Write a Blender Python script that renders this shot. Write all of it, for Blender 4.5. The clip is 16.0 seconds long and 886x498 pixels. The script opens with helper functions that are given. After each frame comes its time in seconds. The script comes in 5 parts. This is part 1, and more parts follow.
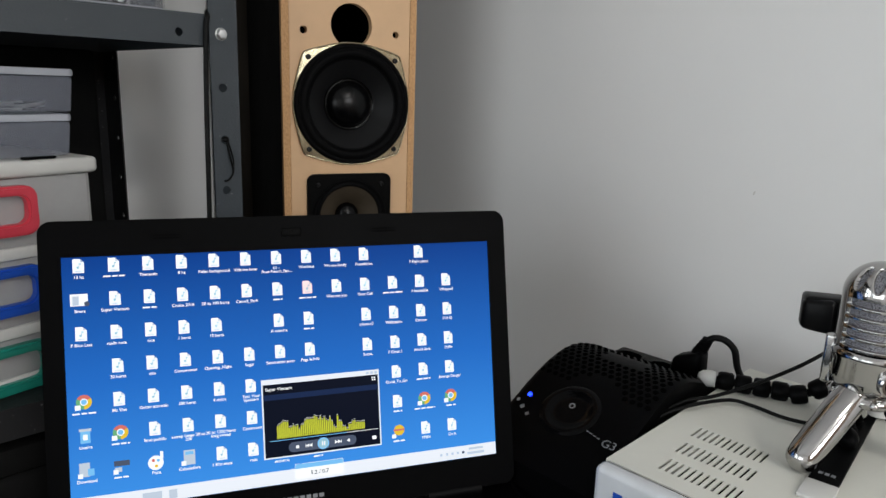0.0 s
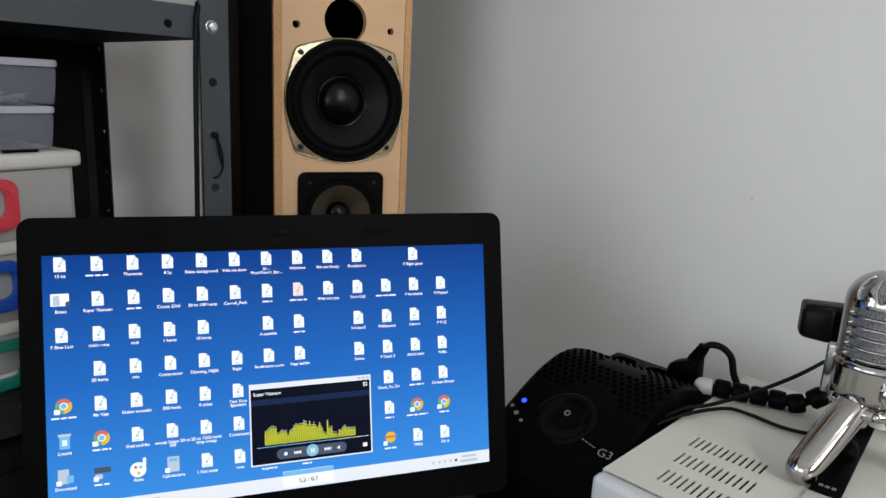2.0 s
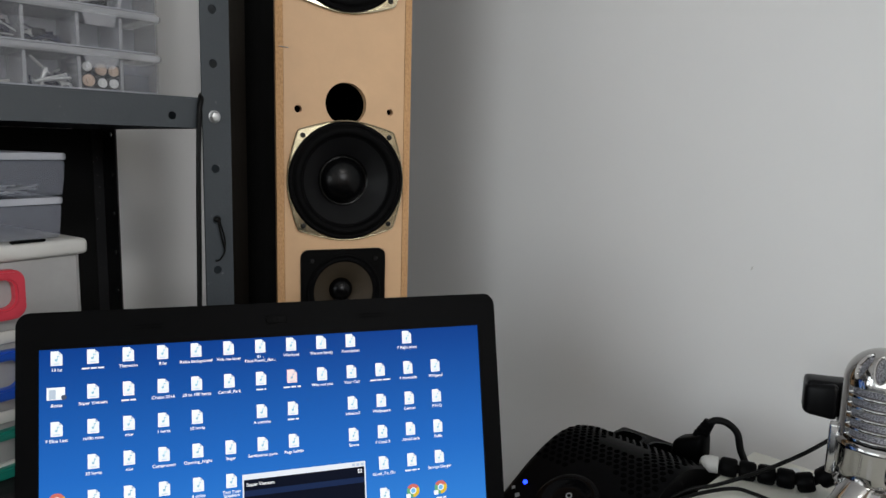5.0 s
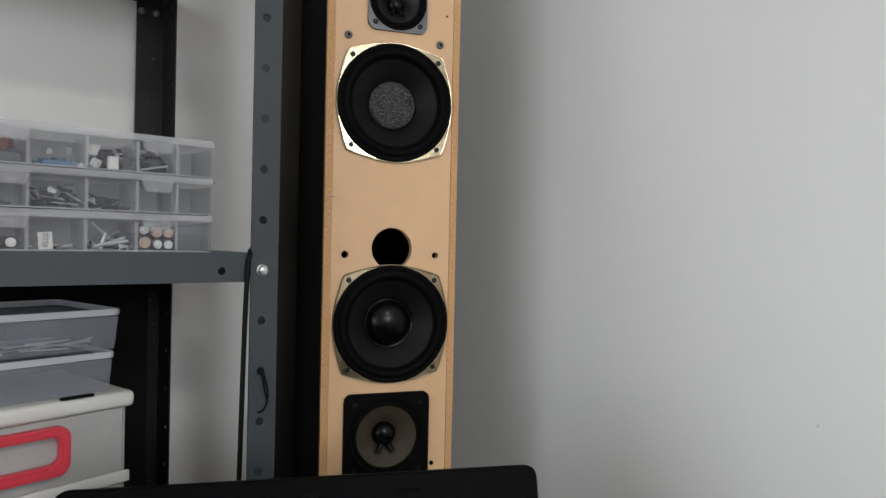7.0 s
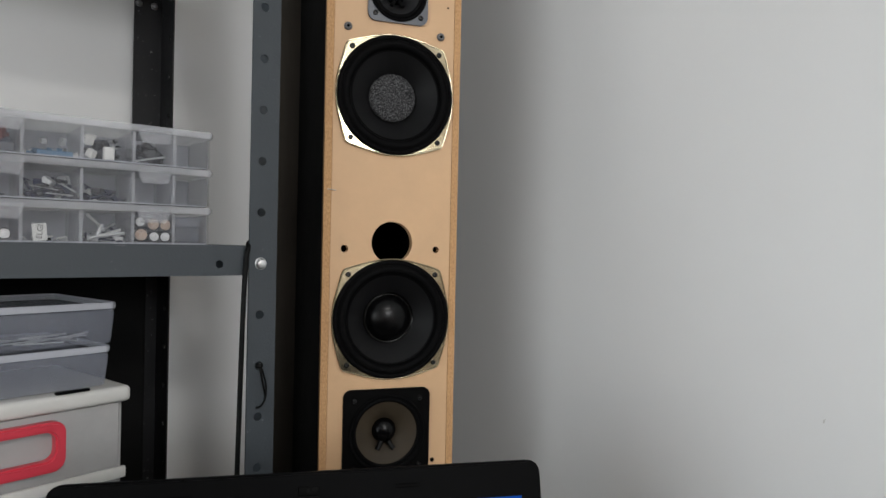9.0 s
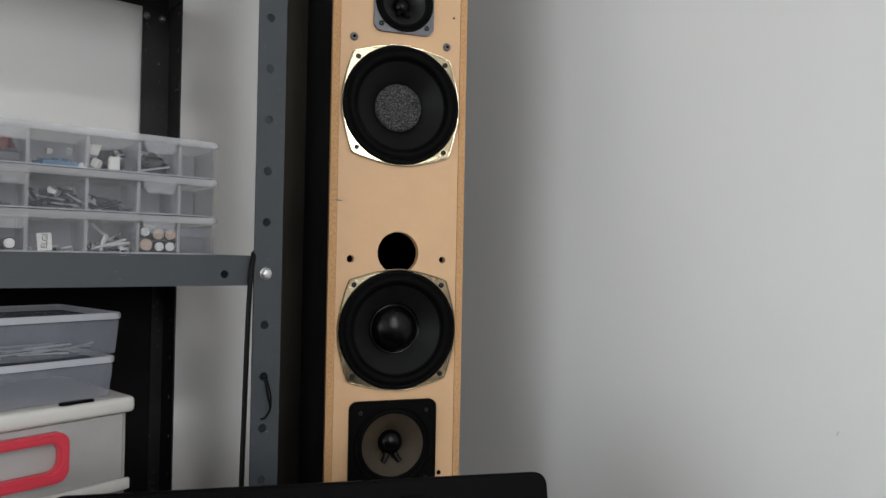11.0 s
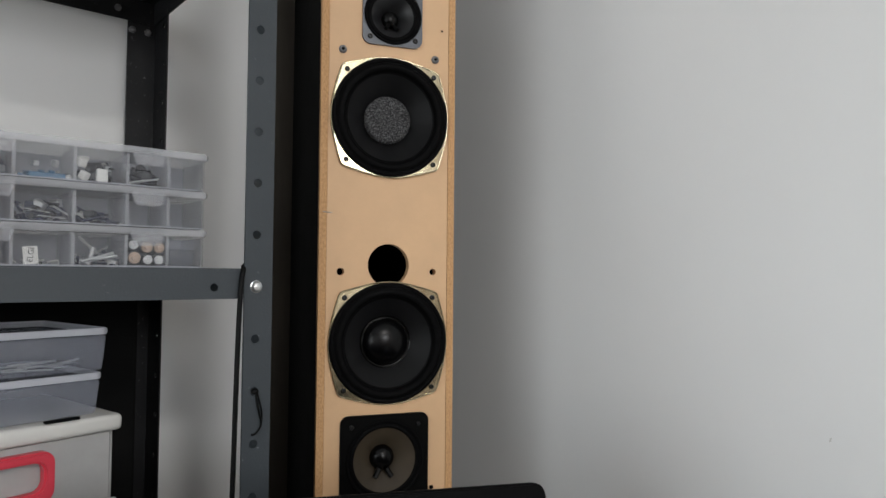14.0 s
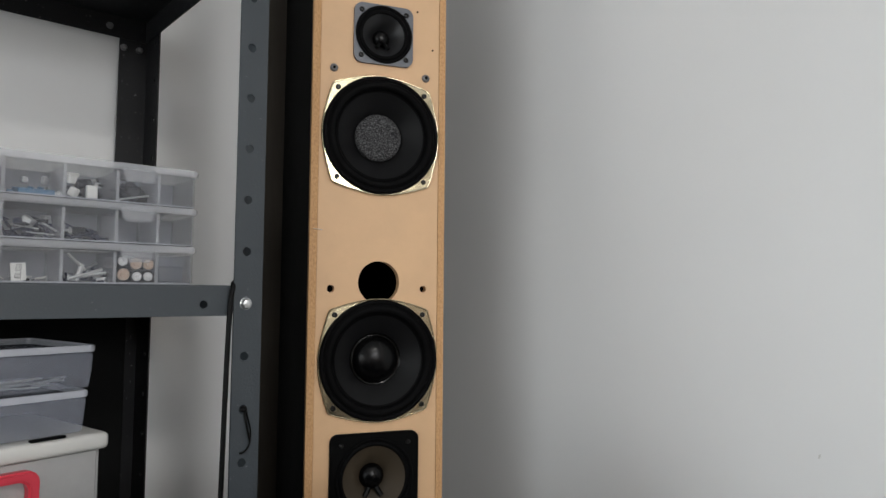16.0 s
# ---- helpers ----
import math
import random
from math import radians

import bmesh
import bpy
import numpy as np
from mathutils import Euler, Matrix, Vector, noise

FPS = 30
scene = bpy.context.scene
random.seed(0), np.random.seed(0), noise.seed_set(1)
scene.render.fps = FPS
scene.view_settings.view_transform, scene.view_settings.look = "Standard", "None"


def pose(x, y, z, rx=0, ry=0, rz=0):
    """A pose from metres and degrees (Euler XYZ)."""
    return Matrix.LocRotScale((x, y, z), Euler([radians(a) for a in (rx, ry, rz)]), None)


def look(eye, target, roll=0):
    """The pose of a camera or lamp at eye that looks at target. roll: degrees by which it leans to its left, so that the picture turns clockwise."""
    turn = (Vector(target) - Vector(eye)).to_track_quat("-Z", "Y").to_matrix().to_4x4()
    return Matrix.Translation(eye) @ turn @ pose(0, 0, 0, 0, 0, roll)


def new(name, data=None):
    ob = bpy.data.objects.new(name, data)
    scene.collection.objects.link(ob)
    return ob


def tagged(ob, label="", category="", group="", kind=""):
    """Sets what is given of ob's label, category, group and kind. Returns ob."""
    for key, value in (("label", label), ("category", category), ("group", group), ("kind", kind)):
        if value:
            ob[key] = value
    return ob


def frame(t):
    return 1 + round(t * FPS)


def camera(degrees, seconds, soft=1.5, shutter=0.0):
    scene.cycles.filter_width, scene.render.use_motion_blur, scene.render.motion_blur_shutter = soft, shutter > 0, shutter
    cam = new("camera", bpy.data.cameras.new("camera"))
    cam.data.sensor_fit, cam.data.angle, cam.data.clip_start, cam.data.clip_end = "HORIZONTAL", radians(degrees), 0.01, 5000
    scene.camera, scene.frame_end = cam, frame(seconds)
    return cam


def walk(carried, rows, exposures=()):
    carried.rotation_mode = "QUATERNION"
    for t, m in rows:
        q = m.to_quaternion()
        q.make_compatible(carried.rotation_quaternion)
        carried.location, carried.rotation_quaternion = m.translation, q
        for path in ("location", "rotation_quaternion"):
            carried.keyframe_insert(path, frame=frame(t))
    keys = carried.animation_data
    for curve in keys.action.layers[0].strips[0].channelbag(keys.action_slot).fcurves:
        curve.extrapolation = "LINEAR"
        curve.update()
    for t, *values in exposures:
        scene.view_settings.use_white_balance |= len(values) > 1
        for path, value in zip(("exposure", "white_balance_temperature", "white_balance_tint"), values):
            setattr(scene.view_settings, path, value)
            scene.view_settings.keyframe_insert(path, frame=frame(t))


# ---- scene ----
cam = camera(65.56, 16.0)
PATH = [
    (0, (-0.093, 0.041, 1.1), (0.711, 1.817, 0.651), 1.9),
    (0.5, (-0.092, 0.048, 1.105), (0.725, 1.82, 0.666), 2.2),
    (1, (-0.088, 0.048, 1.1), (0.731, 1.82, 0.663), 1.9),
    (1.5, (-0.09, 0.054, 1.099), (0.745, 1.816, 0.653), 2.5),
    (2, (-0.092, 0.058, 1.099), (0.743, 1.819, 0.649), 2.9),
    (2.5, (-0.093, 0.061, 1.101), (0.721, 1.83, 0.644), 2.9),
    (3, (-0.092, 0.062, 1.102), (0.732, 1.824, 0.637), 2.7),
    (3.2, (-0.09, 0.062, 1.1), (0.72, 1.829, 0.63), 2.2),
    (5.3, (-0.072, 0.047, 1.135), (0.712, 1.871, 0.89), 1.5),
    (5.5, (-0.071, 0.048, 1.145), (0.691, 1.885, 0.936), 2.6),
    (6, (-0.069, 0.054, 1.167), (0.643, 1.919, 1.047), 2.3),
    (6.5, (-0.06, 0.051, 1.187), (0.598, 1.939, 1.122), 1.6),
    (7, (-0.059, 0.054, 1.183), (0.59, 1.946, 1.168), 1.2),
    (7.5, (-0.056, 0.057, 1.179), (0.581, 1.953, 1.152), 1.1),
    (8, (-0.056, 0.058, 1.175), (0.604, 1.946, 1.157), 1.2),
    (8.5, (-0.057, 0.062, 1.175), (0.596, 1.952, 1.148), 1.4),
    (9, (-0.056, 0.064, 1.175), (0.592, 1.956, 1.161), 1.2),
    (11.3, (-0.051, 0.07, 1.17), (0.571, 1.971, 1.193), 1.1),
    (11.5, (-0.059, 0.074, 1.168), (0.587, 1.966, 1.186), 1.0),
    (12, (-0.061, 0.075, 1.165), (0.6, 1.963, 1.192), 1.0),
    (12.5, (-0.06, 0.076, 1.169), (0.594, 1.966, 1.198), 1.0),
    (13, (-0.063, 0.076, 1.167), (0.598, 1.963, 1.226), 0.8),
    (13.5, (-0.063, 0.075, 1.166), (0.601, 1.961, 1.232), 0.7),
    (14, (-0.061, 0.075, 1.165), (0.612, 1.957, 1.238), 0.5),
    (14.5, (-0.061, 0.072, 1.167), (0.626, 1.948, 1.26), 0.5),
    (15, (-0.064, 0.074, 1.165), (0.619, 1.951, 1.274), 0.4),
    (15.5, (-0.062, 0.074, 1.168), (0.617, 1.951, 1.286), 0.5),
    (16, (-0.061, 0.073, 1.164), (0.636, 1.944, 1.289), 0.5),
]
walk(cam, [(t, look(eye, target, roll)) for t, eye, target, roll in PATH],
     exposures=[(0, -0.28), (3.2, -0.28), (5.3, -0.32), (6.2, -0.22), (7.0, -0.14), (16.0, -0.12)])
# light settings
WIN_B, WIN_L, WIN_W = -0.05, 1.4, 15.0
NWIN_A, NWIN_L, NWIN_W = -1.40, 1.2, 18.0
SWIN_A, SWIN_L, SWIN_W = -0.55, 1.0, 44.0
SWIN_Z0, SWIN_Z1 = 1.45, 2.20
LAMP_A, LAMP_B, LAMP_W = -0.30, -1.90, 30.0
WIN_Z0, WIN_Z1 = 0.85, 1.65
SCREEN = 1.32

# ---- light ----
world = bpy.data.worlds.new("world")
scene.world = world
world.use_nodes = True
wn = world.node_tree.nodes
wsky = wn.new("ShaderNodeTexSky")
wsky.sky_type, wsky.sun_disc, wsky.sun_elevation, wsky.sun_rotation = "NISHITA", False, radians(40), radians(200)
world.node_tree.links.new(wsky.outputs[0], wn["Background"].inputs[0])
wn["Background"].inputs[1].default_value = 0.1

# The room's axes are turned against the loudspeaker's, which are the world's.
ROOM = Matrix.Rotation(radians(20.5), 4, "Z")
WALL_A, WALL_B = 0.753, 1.150          # right wall, back wall
ROOM_A0, ROOM_B0, CEIL = -2.1, -3.2, 2.6


def area(name, a, b, z, w, h, watts, colour, target):
    lamp = bpy.data.lights.new(name, "AREA")
    lamp.shape, lamp.size, lamp.size_y, lamp.energy, lamp.color = "RECTANGLE", w, h, watts, colour
    ob = new(name, lamp)
    ob.matrix_world = ROOM @ look((a, b, z), target)
    return ob


WIN_ZC = (WIN_Z0 + WIN_Z1) / 2
area("window_light", ROOM_A0 + 0.03, WIN_B, WIN_ZC, WIN_L, WIN_Z1 - WIN_Z0, WIN_W, (0.90, 0.96, 1.0), (0, WIN_B, WIN_ZC))
area("north_window_light", NWIN_A, WALL_B - 0.03, WIN_ZC, NWIN_L, WIN_Z1 - WIN_Z0, NWIN_W, (0.86, 0.94, 1.0), (NWIN_A, 0, WIN_ZC))
area("south_window_light", SWIN_A, ROOM_B0 + 0.03, (SWIN_Z0 + SWIN_Z1) / 2, SWIN_L, SWIN_Z1 - SWIN_Z0, SWIN_W, (0.97, 0.985, 1.0), (SWIN_A, 0, (SWIN_Z0 + SWIN_Z1) / 2))
area("ceiling_light_source", LAMP_A, LAMP_B, CEIL - 0.075, 0.32, 0.32, LAMP_W, (1.0, 0.97, 0.92), (LAMP_A, LAMP_B + 0.001, 0))

# ---- materials ----


def mat(name, colour, rough=0.5, metal=0.0, vary=0.0, scale=40.0, bump=0.0, bscale=300.0, spec=0.5, stretch=(1, 1, 1), coat=0.0, second=None, blend=(0.45, 0.6)):
    m = bpy.data.materials.new(name)
    m.use_nodes = True
    nt = m.node_tree
    p = nt.nodes["Principled BSDF"]
    p.inputs["Base Color"].default_value = (*colour, 1)
    p.inputs["Roughness"].default_value = rough
    p.inputs["Metallic"].default_value = metal
    p.inputs["Specular IOR Level"].default_value = spec
    p.inputs["Coat Weight"].default_value = coat
    tc = nt.nodes.new("ShaderNodeTexCoord")
    mp = nt.nodes.new("ShaderNodeMapping")
    mp.inputs["Scale"].default_value = stretch
    nt.links.new(tc.outputs["Object"], mp.inputs[0])
    if vary or second:
        big = nt.nodes.new("ShaderNodeTexNoise")
        big.inputs["Scale"].default_value = scale
        big.inputs["Detail"].default_value = 8
        big.inputs["Roughness"].default_value = 0.65
        nt.links.new(mp.outputs[0], big.inputs[0])
        ramp = nt.nodes.new("ShaderNodeValToRGB")
        ramp.color_ramp.elements[0].position, ramp.color_ramp.elements[1].position = blend if second else (0.3, 0.7)
        lo = second or [c * (1 - vary) for c in colour]
        hi = colour if second else [min(1, c * (1 + vary)) for c in colour]
        ramp.color_ramp.elements[0].color, ramp.color_ramp.elements[1].color = (*lo, 1), (*hi, 1)
        nt.links.new(big.outputs[0], ramp.inputs[0])
        nt.links.new(ramp.outputs[0], p.inputs["Base Color"])
        mr = nt.nodes.new("ShaderNodeMapRange")
        mr.inputs[3].default_value, mr.inputs[4].default_value = max(0.03, rough - 0.08), min(1, rough + 0.08)
        nt.links.new(big.outputs[0], mr.inputs[0])
        nt.links.new(mr.outputs[0], p.inputs["Roughness"])
    if bump:
        fine = nt.nodes.new("ShaderNodeTexNoise")
        fine.inputs["Scale"].default_value = bscale
        fine.inputs["Detail"].default_value = 4
        nt.links.new(mp.outputs[0], fine.inputs[0])
        bn = nt.nodes.new("ShaderNodeBump")
        bn.inputs["Strength"].default_value = bump
        bn.inputs["Distance"].default_value = 0.001
        nt.links.new(fine.outputs[0], bn.inputs["Height"])
        nt.links.new(bn.outputs[0], p.inputs["Normal"])
    return m


def clear(name, colour, rough, alpha, spec=0.5):
    """Milky see-through plastic: partly transparent, partly diffuse."""
    m = mat(name, colour, rough, spec=spec, vary=0.06, scale=25)
    nt = m.node_tree
    p = nt.nodes["Principled BSDF"]
    p.inputs["Alpha"].default_value = alpha
    return m


def glow(name, colour, strength):
    m = bpy.data.materials.new(name)
    m.use_nodes = True
    p = m.node_tree.nodes["Principled BSDF"]
    p.inputs["Base Color"].default_value = (0.002, 0.002, 0.002, 1)
    p.inputs["Roughness"].default_value = 0.4
    p.inputs["Specular IOR Level"].default_value = 0.02
    p.inputs["Emission Color"].default_value = (*colour, 1)
    p.inputs["Emission Strength"].default_value = strength
    return m


M_WALL = mat("wall_paint", (0.74, 0.74, 0.735), 0.6, vary=0.012, scale=3.0, bump=0.05, bscale=220)
M_WALL_S = mat("brown_wall_paint", (0.30, 0.22, 0.17), 0.5, vary=0.15, scale=5, stretch=(1, 1, 0.1))
M_CEIL = mat("ceiling_paint", (0.8, 0.8, 0.8), 0.7, vary=0.02, scale=4)
M_FLOOR = mat("floor_tile", (0.13, 0.11, 0.09), 0.4, vary=0.1, scale=6)
M_DESK = mat("black_desk_laminate", (0.002, 0.002, 0.002), 0.4, spec=0.06, vary=0.2, scale=30, bump=0.05)
M_STEEL = mat("grey_painted_steel", (0.046, 0.054, 0.061), 0.45, scale=190, bump=0.25, bscale=420, spec=0.3, second=(0.17, 0.175, 0.18), blend=(0.27, 0.33))
# the same grey steel, darkened: its shade is put into the colour
M_STEEL_SHADED = mat("shaded_grey_steel", (0.014, 0.014, 0.015), 0.45, scale=170, bump=0.3, bscale=420, spec=0.2, second=(0.17, 0.17, 0.17), blend=(0.29, 0.36))
M_BOLT = mat("zinc_bolt", (0.60, 0.61, 0.61), 0.32, metal=0.9, vary=0.15, scale=300)
M_HOLE = mat("dark_hole", (0.0015, 0.0015, 0.0015), 0.9, spec=0.0)
M_BAFFLE = mat("beige_mdf", (0.61, 0.388, 0.215), 0.55, vary=0.06, scale=14, bump=0.04, bscale=500)
M_CHIP = mat("raw_chipboard_edge", (0.57, 0.335, 0.155), 0.8, scale=520, bump=0.9, bscale=600, stretch=(1, 1, 0.5), second=(0.42, 0.225, 0.10), blend=(0.36, 0.58))
M_BLACKSIDE = mat("black_cabinet_paint", (0.002, 0.002, 0.002), 0.7, spec=0.02, vary=0.2, scale=20)
M_GOLD = mat("yellow_zinc_chassis", (0.48, 0.43, 0.30), 0.19, metal=1.0, vary=0.12, scale=60)
M_RUBBER = mat("black_rubber_surround", (0.003, 0.003, 0.0032), 0.55, vary=0.2, scale=80, spec=0.035)
M_CONE = mat("black_cone", (0.0050, 0.0050, 0.0055), 0.5, vary=0.15, scale=60, bump=0.08, bscale=700, spec=0.17)
M_TWCONE = mat("dark_grey_tweeter_cone", (0.010, 0.010, 0.011), 0.38, vary=0.15, scale=80, bump=0.08, bscale=700, spec=0.35)
M_DOME = mat("glossy_black_dome", (0.0012, 0.0012, 0.0014), 0.27, spec=0.18)
M_GLINT = mat("shiny_black_fillet", (0.002, 0.002, 0.002), 0.16, spec=0.16)
M_FELT = mat("grey_speckled_cap", (0.16, 0.16, 0.165), 0.7, scale=560, bump=0.8, bscale=900, second=(0.010, 0.010, 0.011), blend=(0.46, 0.66), spec=0.2)
M_TWPLATE = mat("blue_grey_driver_plate", (0.075, 0.082, 0.10), 0.38, vary=0.1, scale=120, bump=0.1)
M_BLKPLATE = mat("black_driver_plate", (0.0025, 0.0025, 0.0025), 0.5, spec=0.04, vary=0.2, scale=120)
M_PAPER = mat("tan_paper_cone", (0.034, 0.023, 0.011), 0.7, vary=0.18, scale=50, bump=0.15, bscale=600)
M_SCREW = mat("dark_screw", (0.010, 0.010, 0.010), 0.35, metal=0.3, spec=0.3)
M_BROWN = mat("dark_brown_board", (0.060, 0.052, 0.043), 0.7, spec=0.1, vary=0.25, scale=20, stretch=(1, 1, 0.1))
M_CHARCOAL = mat("charcoal_fabric", (0.006, 0.006, 0.006), 0.9, vary=0.25, scale=12, spec=0.1)
M_BEZEL = mat("matt_black_laptop", (0.0017, 0.0017, 0.0019), 0.45, spec=0.03, vary=0.1, scale=40, bump=0.1, bscale=900)
M_GLOSSBLK = mat("gloss_black_plastic", (0.0018, 0.0018, 0.0021), 0.13, vary=0.2, scale=30, spec=0.09)
M_BLKPLAST = mat("black_plastic", (0.0020, 0.0020, 0.0022), 0.42, spec=0.05, vary=0.2, scale=60, bump=0.1)
M_CABLE = mat("black_cable", (0.003, 0.003, 0.003), 0.45, spec=0.12)
M_STAB = mat("black_stabiliser_shell", (0.0016, 0.0016, 0.0018), 0.38, vary=0.15, scale=60, bump=0.1, spec=0.035)
M_WEBCAM = mat("satin_black_webcam", (0.0026, 0.0026, 0.0030), 0.35, vary=0.15, scale=60, bump=0.1, spec=0.12)
M_LENSBLUE = mat("blue_black_lens_glass", (0.004, 0.006, 0.014), 0.12, vary=0.1, scale=40, spec=0.4)
M_CHROME = mat("chrome", (0.44, 0.43, 0.42), 0.09, metal=1.0, vary=0.04, scale=20)
M_MESH = mat("mic_mesh", (0.46, 0.46, 0.50), 0.42, metal=0.9, bump=1.0, bscale=1800, scale=1300, second=(0.05, 0.05, 0.06), blend=(0.42, 0.56))
M_BEIGE = mat("off_white_enamel", (0.66, 0.655, 0.59), 0.4, vary=0.035, scale=18, bump=0.06, bscale=600)
M_LIGHTGREY = mat("light_grey_plastic", (0.60, 0.61, 0.62), 0.35, vary=0.05, scale=30)
M_WHITEP = mat("white_plastic", (0.60, 0.595, 0.57), 0.38, vary=0.05, scale=12)
M_RED = mat("coral_red_plastic", (0.56, 0.045, 0.07), 0.35, vary=0.08, scale=20)
M_BLUEP = mat("blue_plastic", (0.01, 0.07, 0.42), 0.35, vary=0.08, scale=20)
M_GREENP = mat("green_plastic", (0.01, 0.20, 0.15), 0.35, vary=0.08, scale=20)
M_CLEAR = clear("clear_polystyrene", (0.25, 0.26, 0.29), 0.12, 0.13, 0.9)
M_CLIP = clear("clear_clip", (0.56, 0.57, 0.61), 0.1, 0.22, 0.7)
M_FROST = mat("frosted_grey_plastic", (0.29, 0.30, 0.33), 0.4, vary=0.18, scale=30, spec=0.3)
M_HAZE = clear("hazy_polystyrene", (0.30, 0.31, 0.335), 0.2, 0.42, 0.5)
M_RIM = clear("clear_polystyrene_rim", (0.60, 0.61, 0.65), 0.12, 0.40, 0.7)
M_TRAY = clear("frosted_polypropylene", (0.44, 0.47, 0.56), 0.22, 0.27, 0.7)
M_TRAYLID = clear("frosted_lid", (0.70, 0.72, 0.79), 0.22, 0.46)
M_DRAWER = clear("translucent_drawer", (0.48, 0.475, 0.47), 0.4, 0.68)
M_COPPER = mat("copper_battery_end", (0.46, 0.35, 0.28), 0.35, metal=0.6)
M_SILVER = mat("silver_battery_end", (0.62, 0.63, 0.64), 0.3, metal=0.8)
M_BATT = mat("black_battery_wrap", (0.02, 0.02, 0.02), 0.4)
M_NAVY = mat("navy_connector", (0.004, 0.006, 0.035), 0.35)
M_LBLUE = mat("light_blue_plastic", (0.07, 0.17, 0.29), 0.4)
M_WIRE = mat("dark_red_wire", (0.14, 0.03, 0.025), 0.5)
M_PAPERW = mat("white_label", (0.75, 0.75, 0.73), 0.7)
M_INK = mat("dark_print", (0.03, 0.03, 0.035), 0.6)
M_GREYPRINT = mat("grey_print", (0.22, 0.225, 0.235), 0.5)
M_LED = glow("blue_led", (0.010, 0.035, 1.0), 7.0)
M_NUT = mat("dull_grey_nut", (0.16, 0.16, 0.165), 0.45, metal=0.5)
M_STAIN = mat("faint_scuff", (0.58, 0.57, 0.55), 0.8)

# ---- building helpers ----


def part(name, bm, material, parent=None, label="", smooth=True, angle=40):
    me = bpy.data.meshes.new(name)
    if smooth:
        for f in bm.faces:
            f.smooth = True
        for e in bm.edges:
            if len(e.link_faces) == 2 and e.calc_face_angle(0) > radians(angle):
                e.smooth = False
    bm.to_mesh(me)
    bm.free()
    for m in (material if isinstance(material, (list, tuple)) else [material]):
        me.materials.append(m)
    ob = new(name, me)
    if parent:
        ob.parent = parent
    return tagged(ob, label)


def root(name, m, label, category, group="", kind=""):
    ob = new(name)
    ob.empty_display_size = 0.02
    ob.matrix_world = m
    return tagged(ob, label, category, group, kind)


def box(bm, a, b, bevel=0.0, m=None, seg=2, mi=0):
    r = bmesh.ops.create_cube(bm, size=1)
    vs = r["verts"]
    for v in vs:
        v.co = Vector([(a[i] + b[i]) / 2 + v.co[i] * (b[i] - a[i]) for i in range(3)])
    fs = list({f for v in vs for f in v.link_faces})
    if bevel:
        es = list({e for v in vs for e in v.link_edges})
        r = bmesh.ops.bevel(bm, geom=es, offset=bevel, segments=seg, profile=0.5, affect="EDGES")
        vs = list({v for f in r["faces"] for v in f.verts} | {v for v in vs if v.is_valid})
        fs = list({f for v in vs for f in v.link_faces})
    for f in fs:
        f.material_index = mi
    if m is not None:
        bmesh.ops.transform(bm, matrix=m, verts=vs)
    return vs


def lathe(bm, profile, m=None, n=48, mi=0, close=False):
    """Turns (radius, height) pairs round the local z axis."""
    rings = []
    for r, h in profile:
        if r < 1e-6:
            rings.append([bm.verts.new((0, 0, h))])
        else:
            rings.append([bm.verts.new((r * math.cos(2 * math.pi * k / n), r * math.sin(2 * math.pi * k / n), h)) for k in range(n)])
    for p, q in zip(rings, rings[1:]):
        for k in range(n):
            l = (k + 1) % n
            if len(p) == 1 and len(q) == 1:
                continue
            vs = [p[0], q[k], q[l]] if len(p) == 1 else [p[k], q[0], p[l]] if len(q) == 1 else [p[k], q[k], q[l], p[l]]
            f = bm.faces.new(vs)
            f.material_index = mi
    vs = [v for ring in rings for v in ring]
    if m is not None:
        bmesh.ops.transform(bm, matrix=m, verts=vs)
    return vs


def tube(bm, pts, r, n=10, mi=0):
    """A round cord through the points, smoothed."""
    pts = [Vector(p) for p in pts]
    fine = []
    for i in range(len(pts) - 1):
        p0, p1, p2, p3 = pts[max(i - 1, 0)], pts[i], pts[i + 1], pts[min(i + 2, len(pts) - 1)]
        for k in range(8):
            t = k / 8
            fine.append(0.5 * (2 * p1 + (p2 - p0) * t + (2 * p0 - 5 * p1 + 4 * p2 - p3) * t * t + (3 * p1 - p0 - 3 * p2 + p3) * t ** 3))
    fine.append(pts[-1])
    rings, up = [], Vector((0.3, 0.2, 0.93))
    for i, p in enumerate(fine):
        d = (fine[min(i + 1, len(fine) - 1)] - fine[max(i - 1, 0)]).normalized()
        x = d.cross(up).normalized()
        y = x.cross(d).normalized()
        up = y
        rings.append([bm.verts.new(p + r * (math.cos(2 * math.pi * k / n) * x + math.sin(2 * math.pi * k / n) * y)) for k in range(n)])
    for p, q in zip(rings, rings[1:]):
        for k in range(n):
            bm.faces.new([p[k], p[(k + 1) % n], q[(k + 1) % n], q[k]]).material_index = mi
    for ring in (rings[0], rings[-1]):
        bm.faces.new(ring).material_index = mi
    bmesh.ops.recalc_face_normals(bm, faces=bm.faces[:])


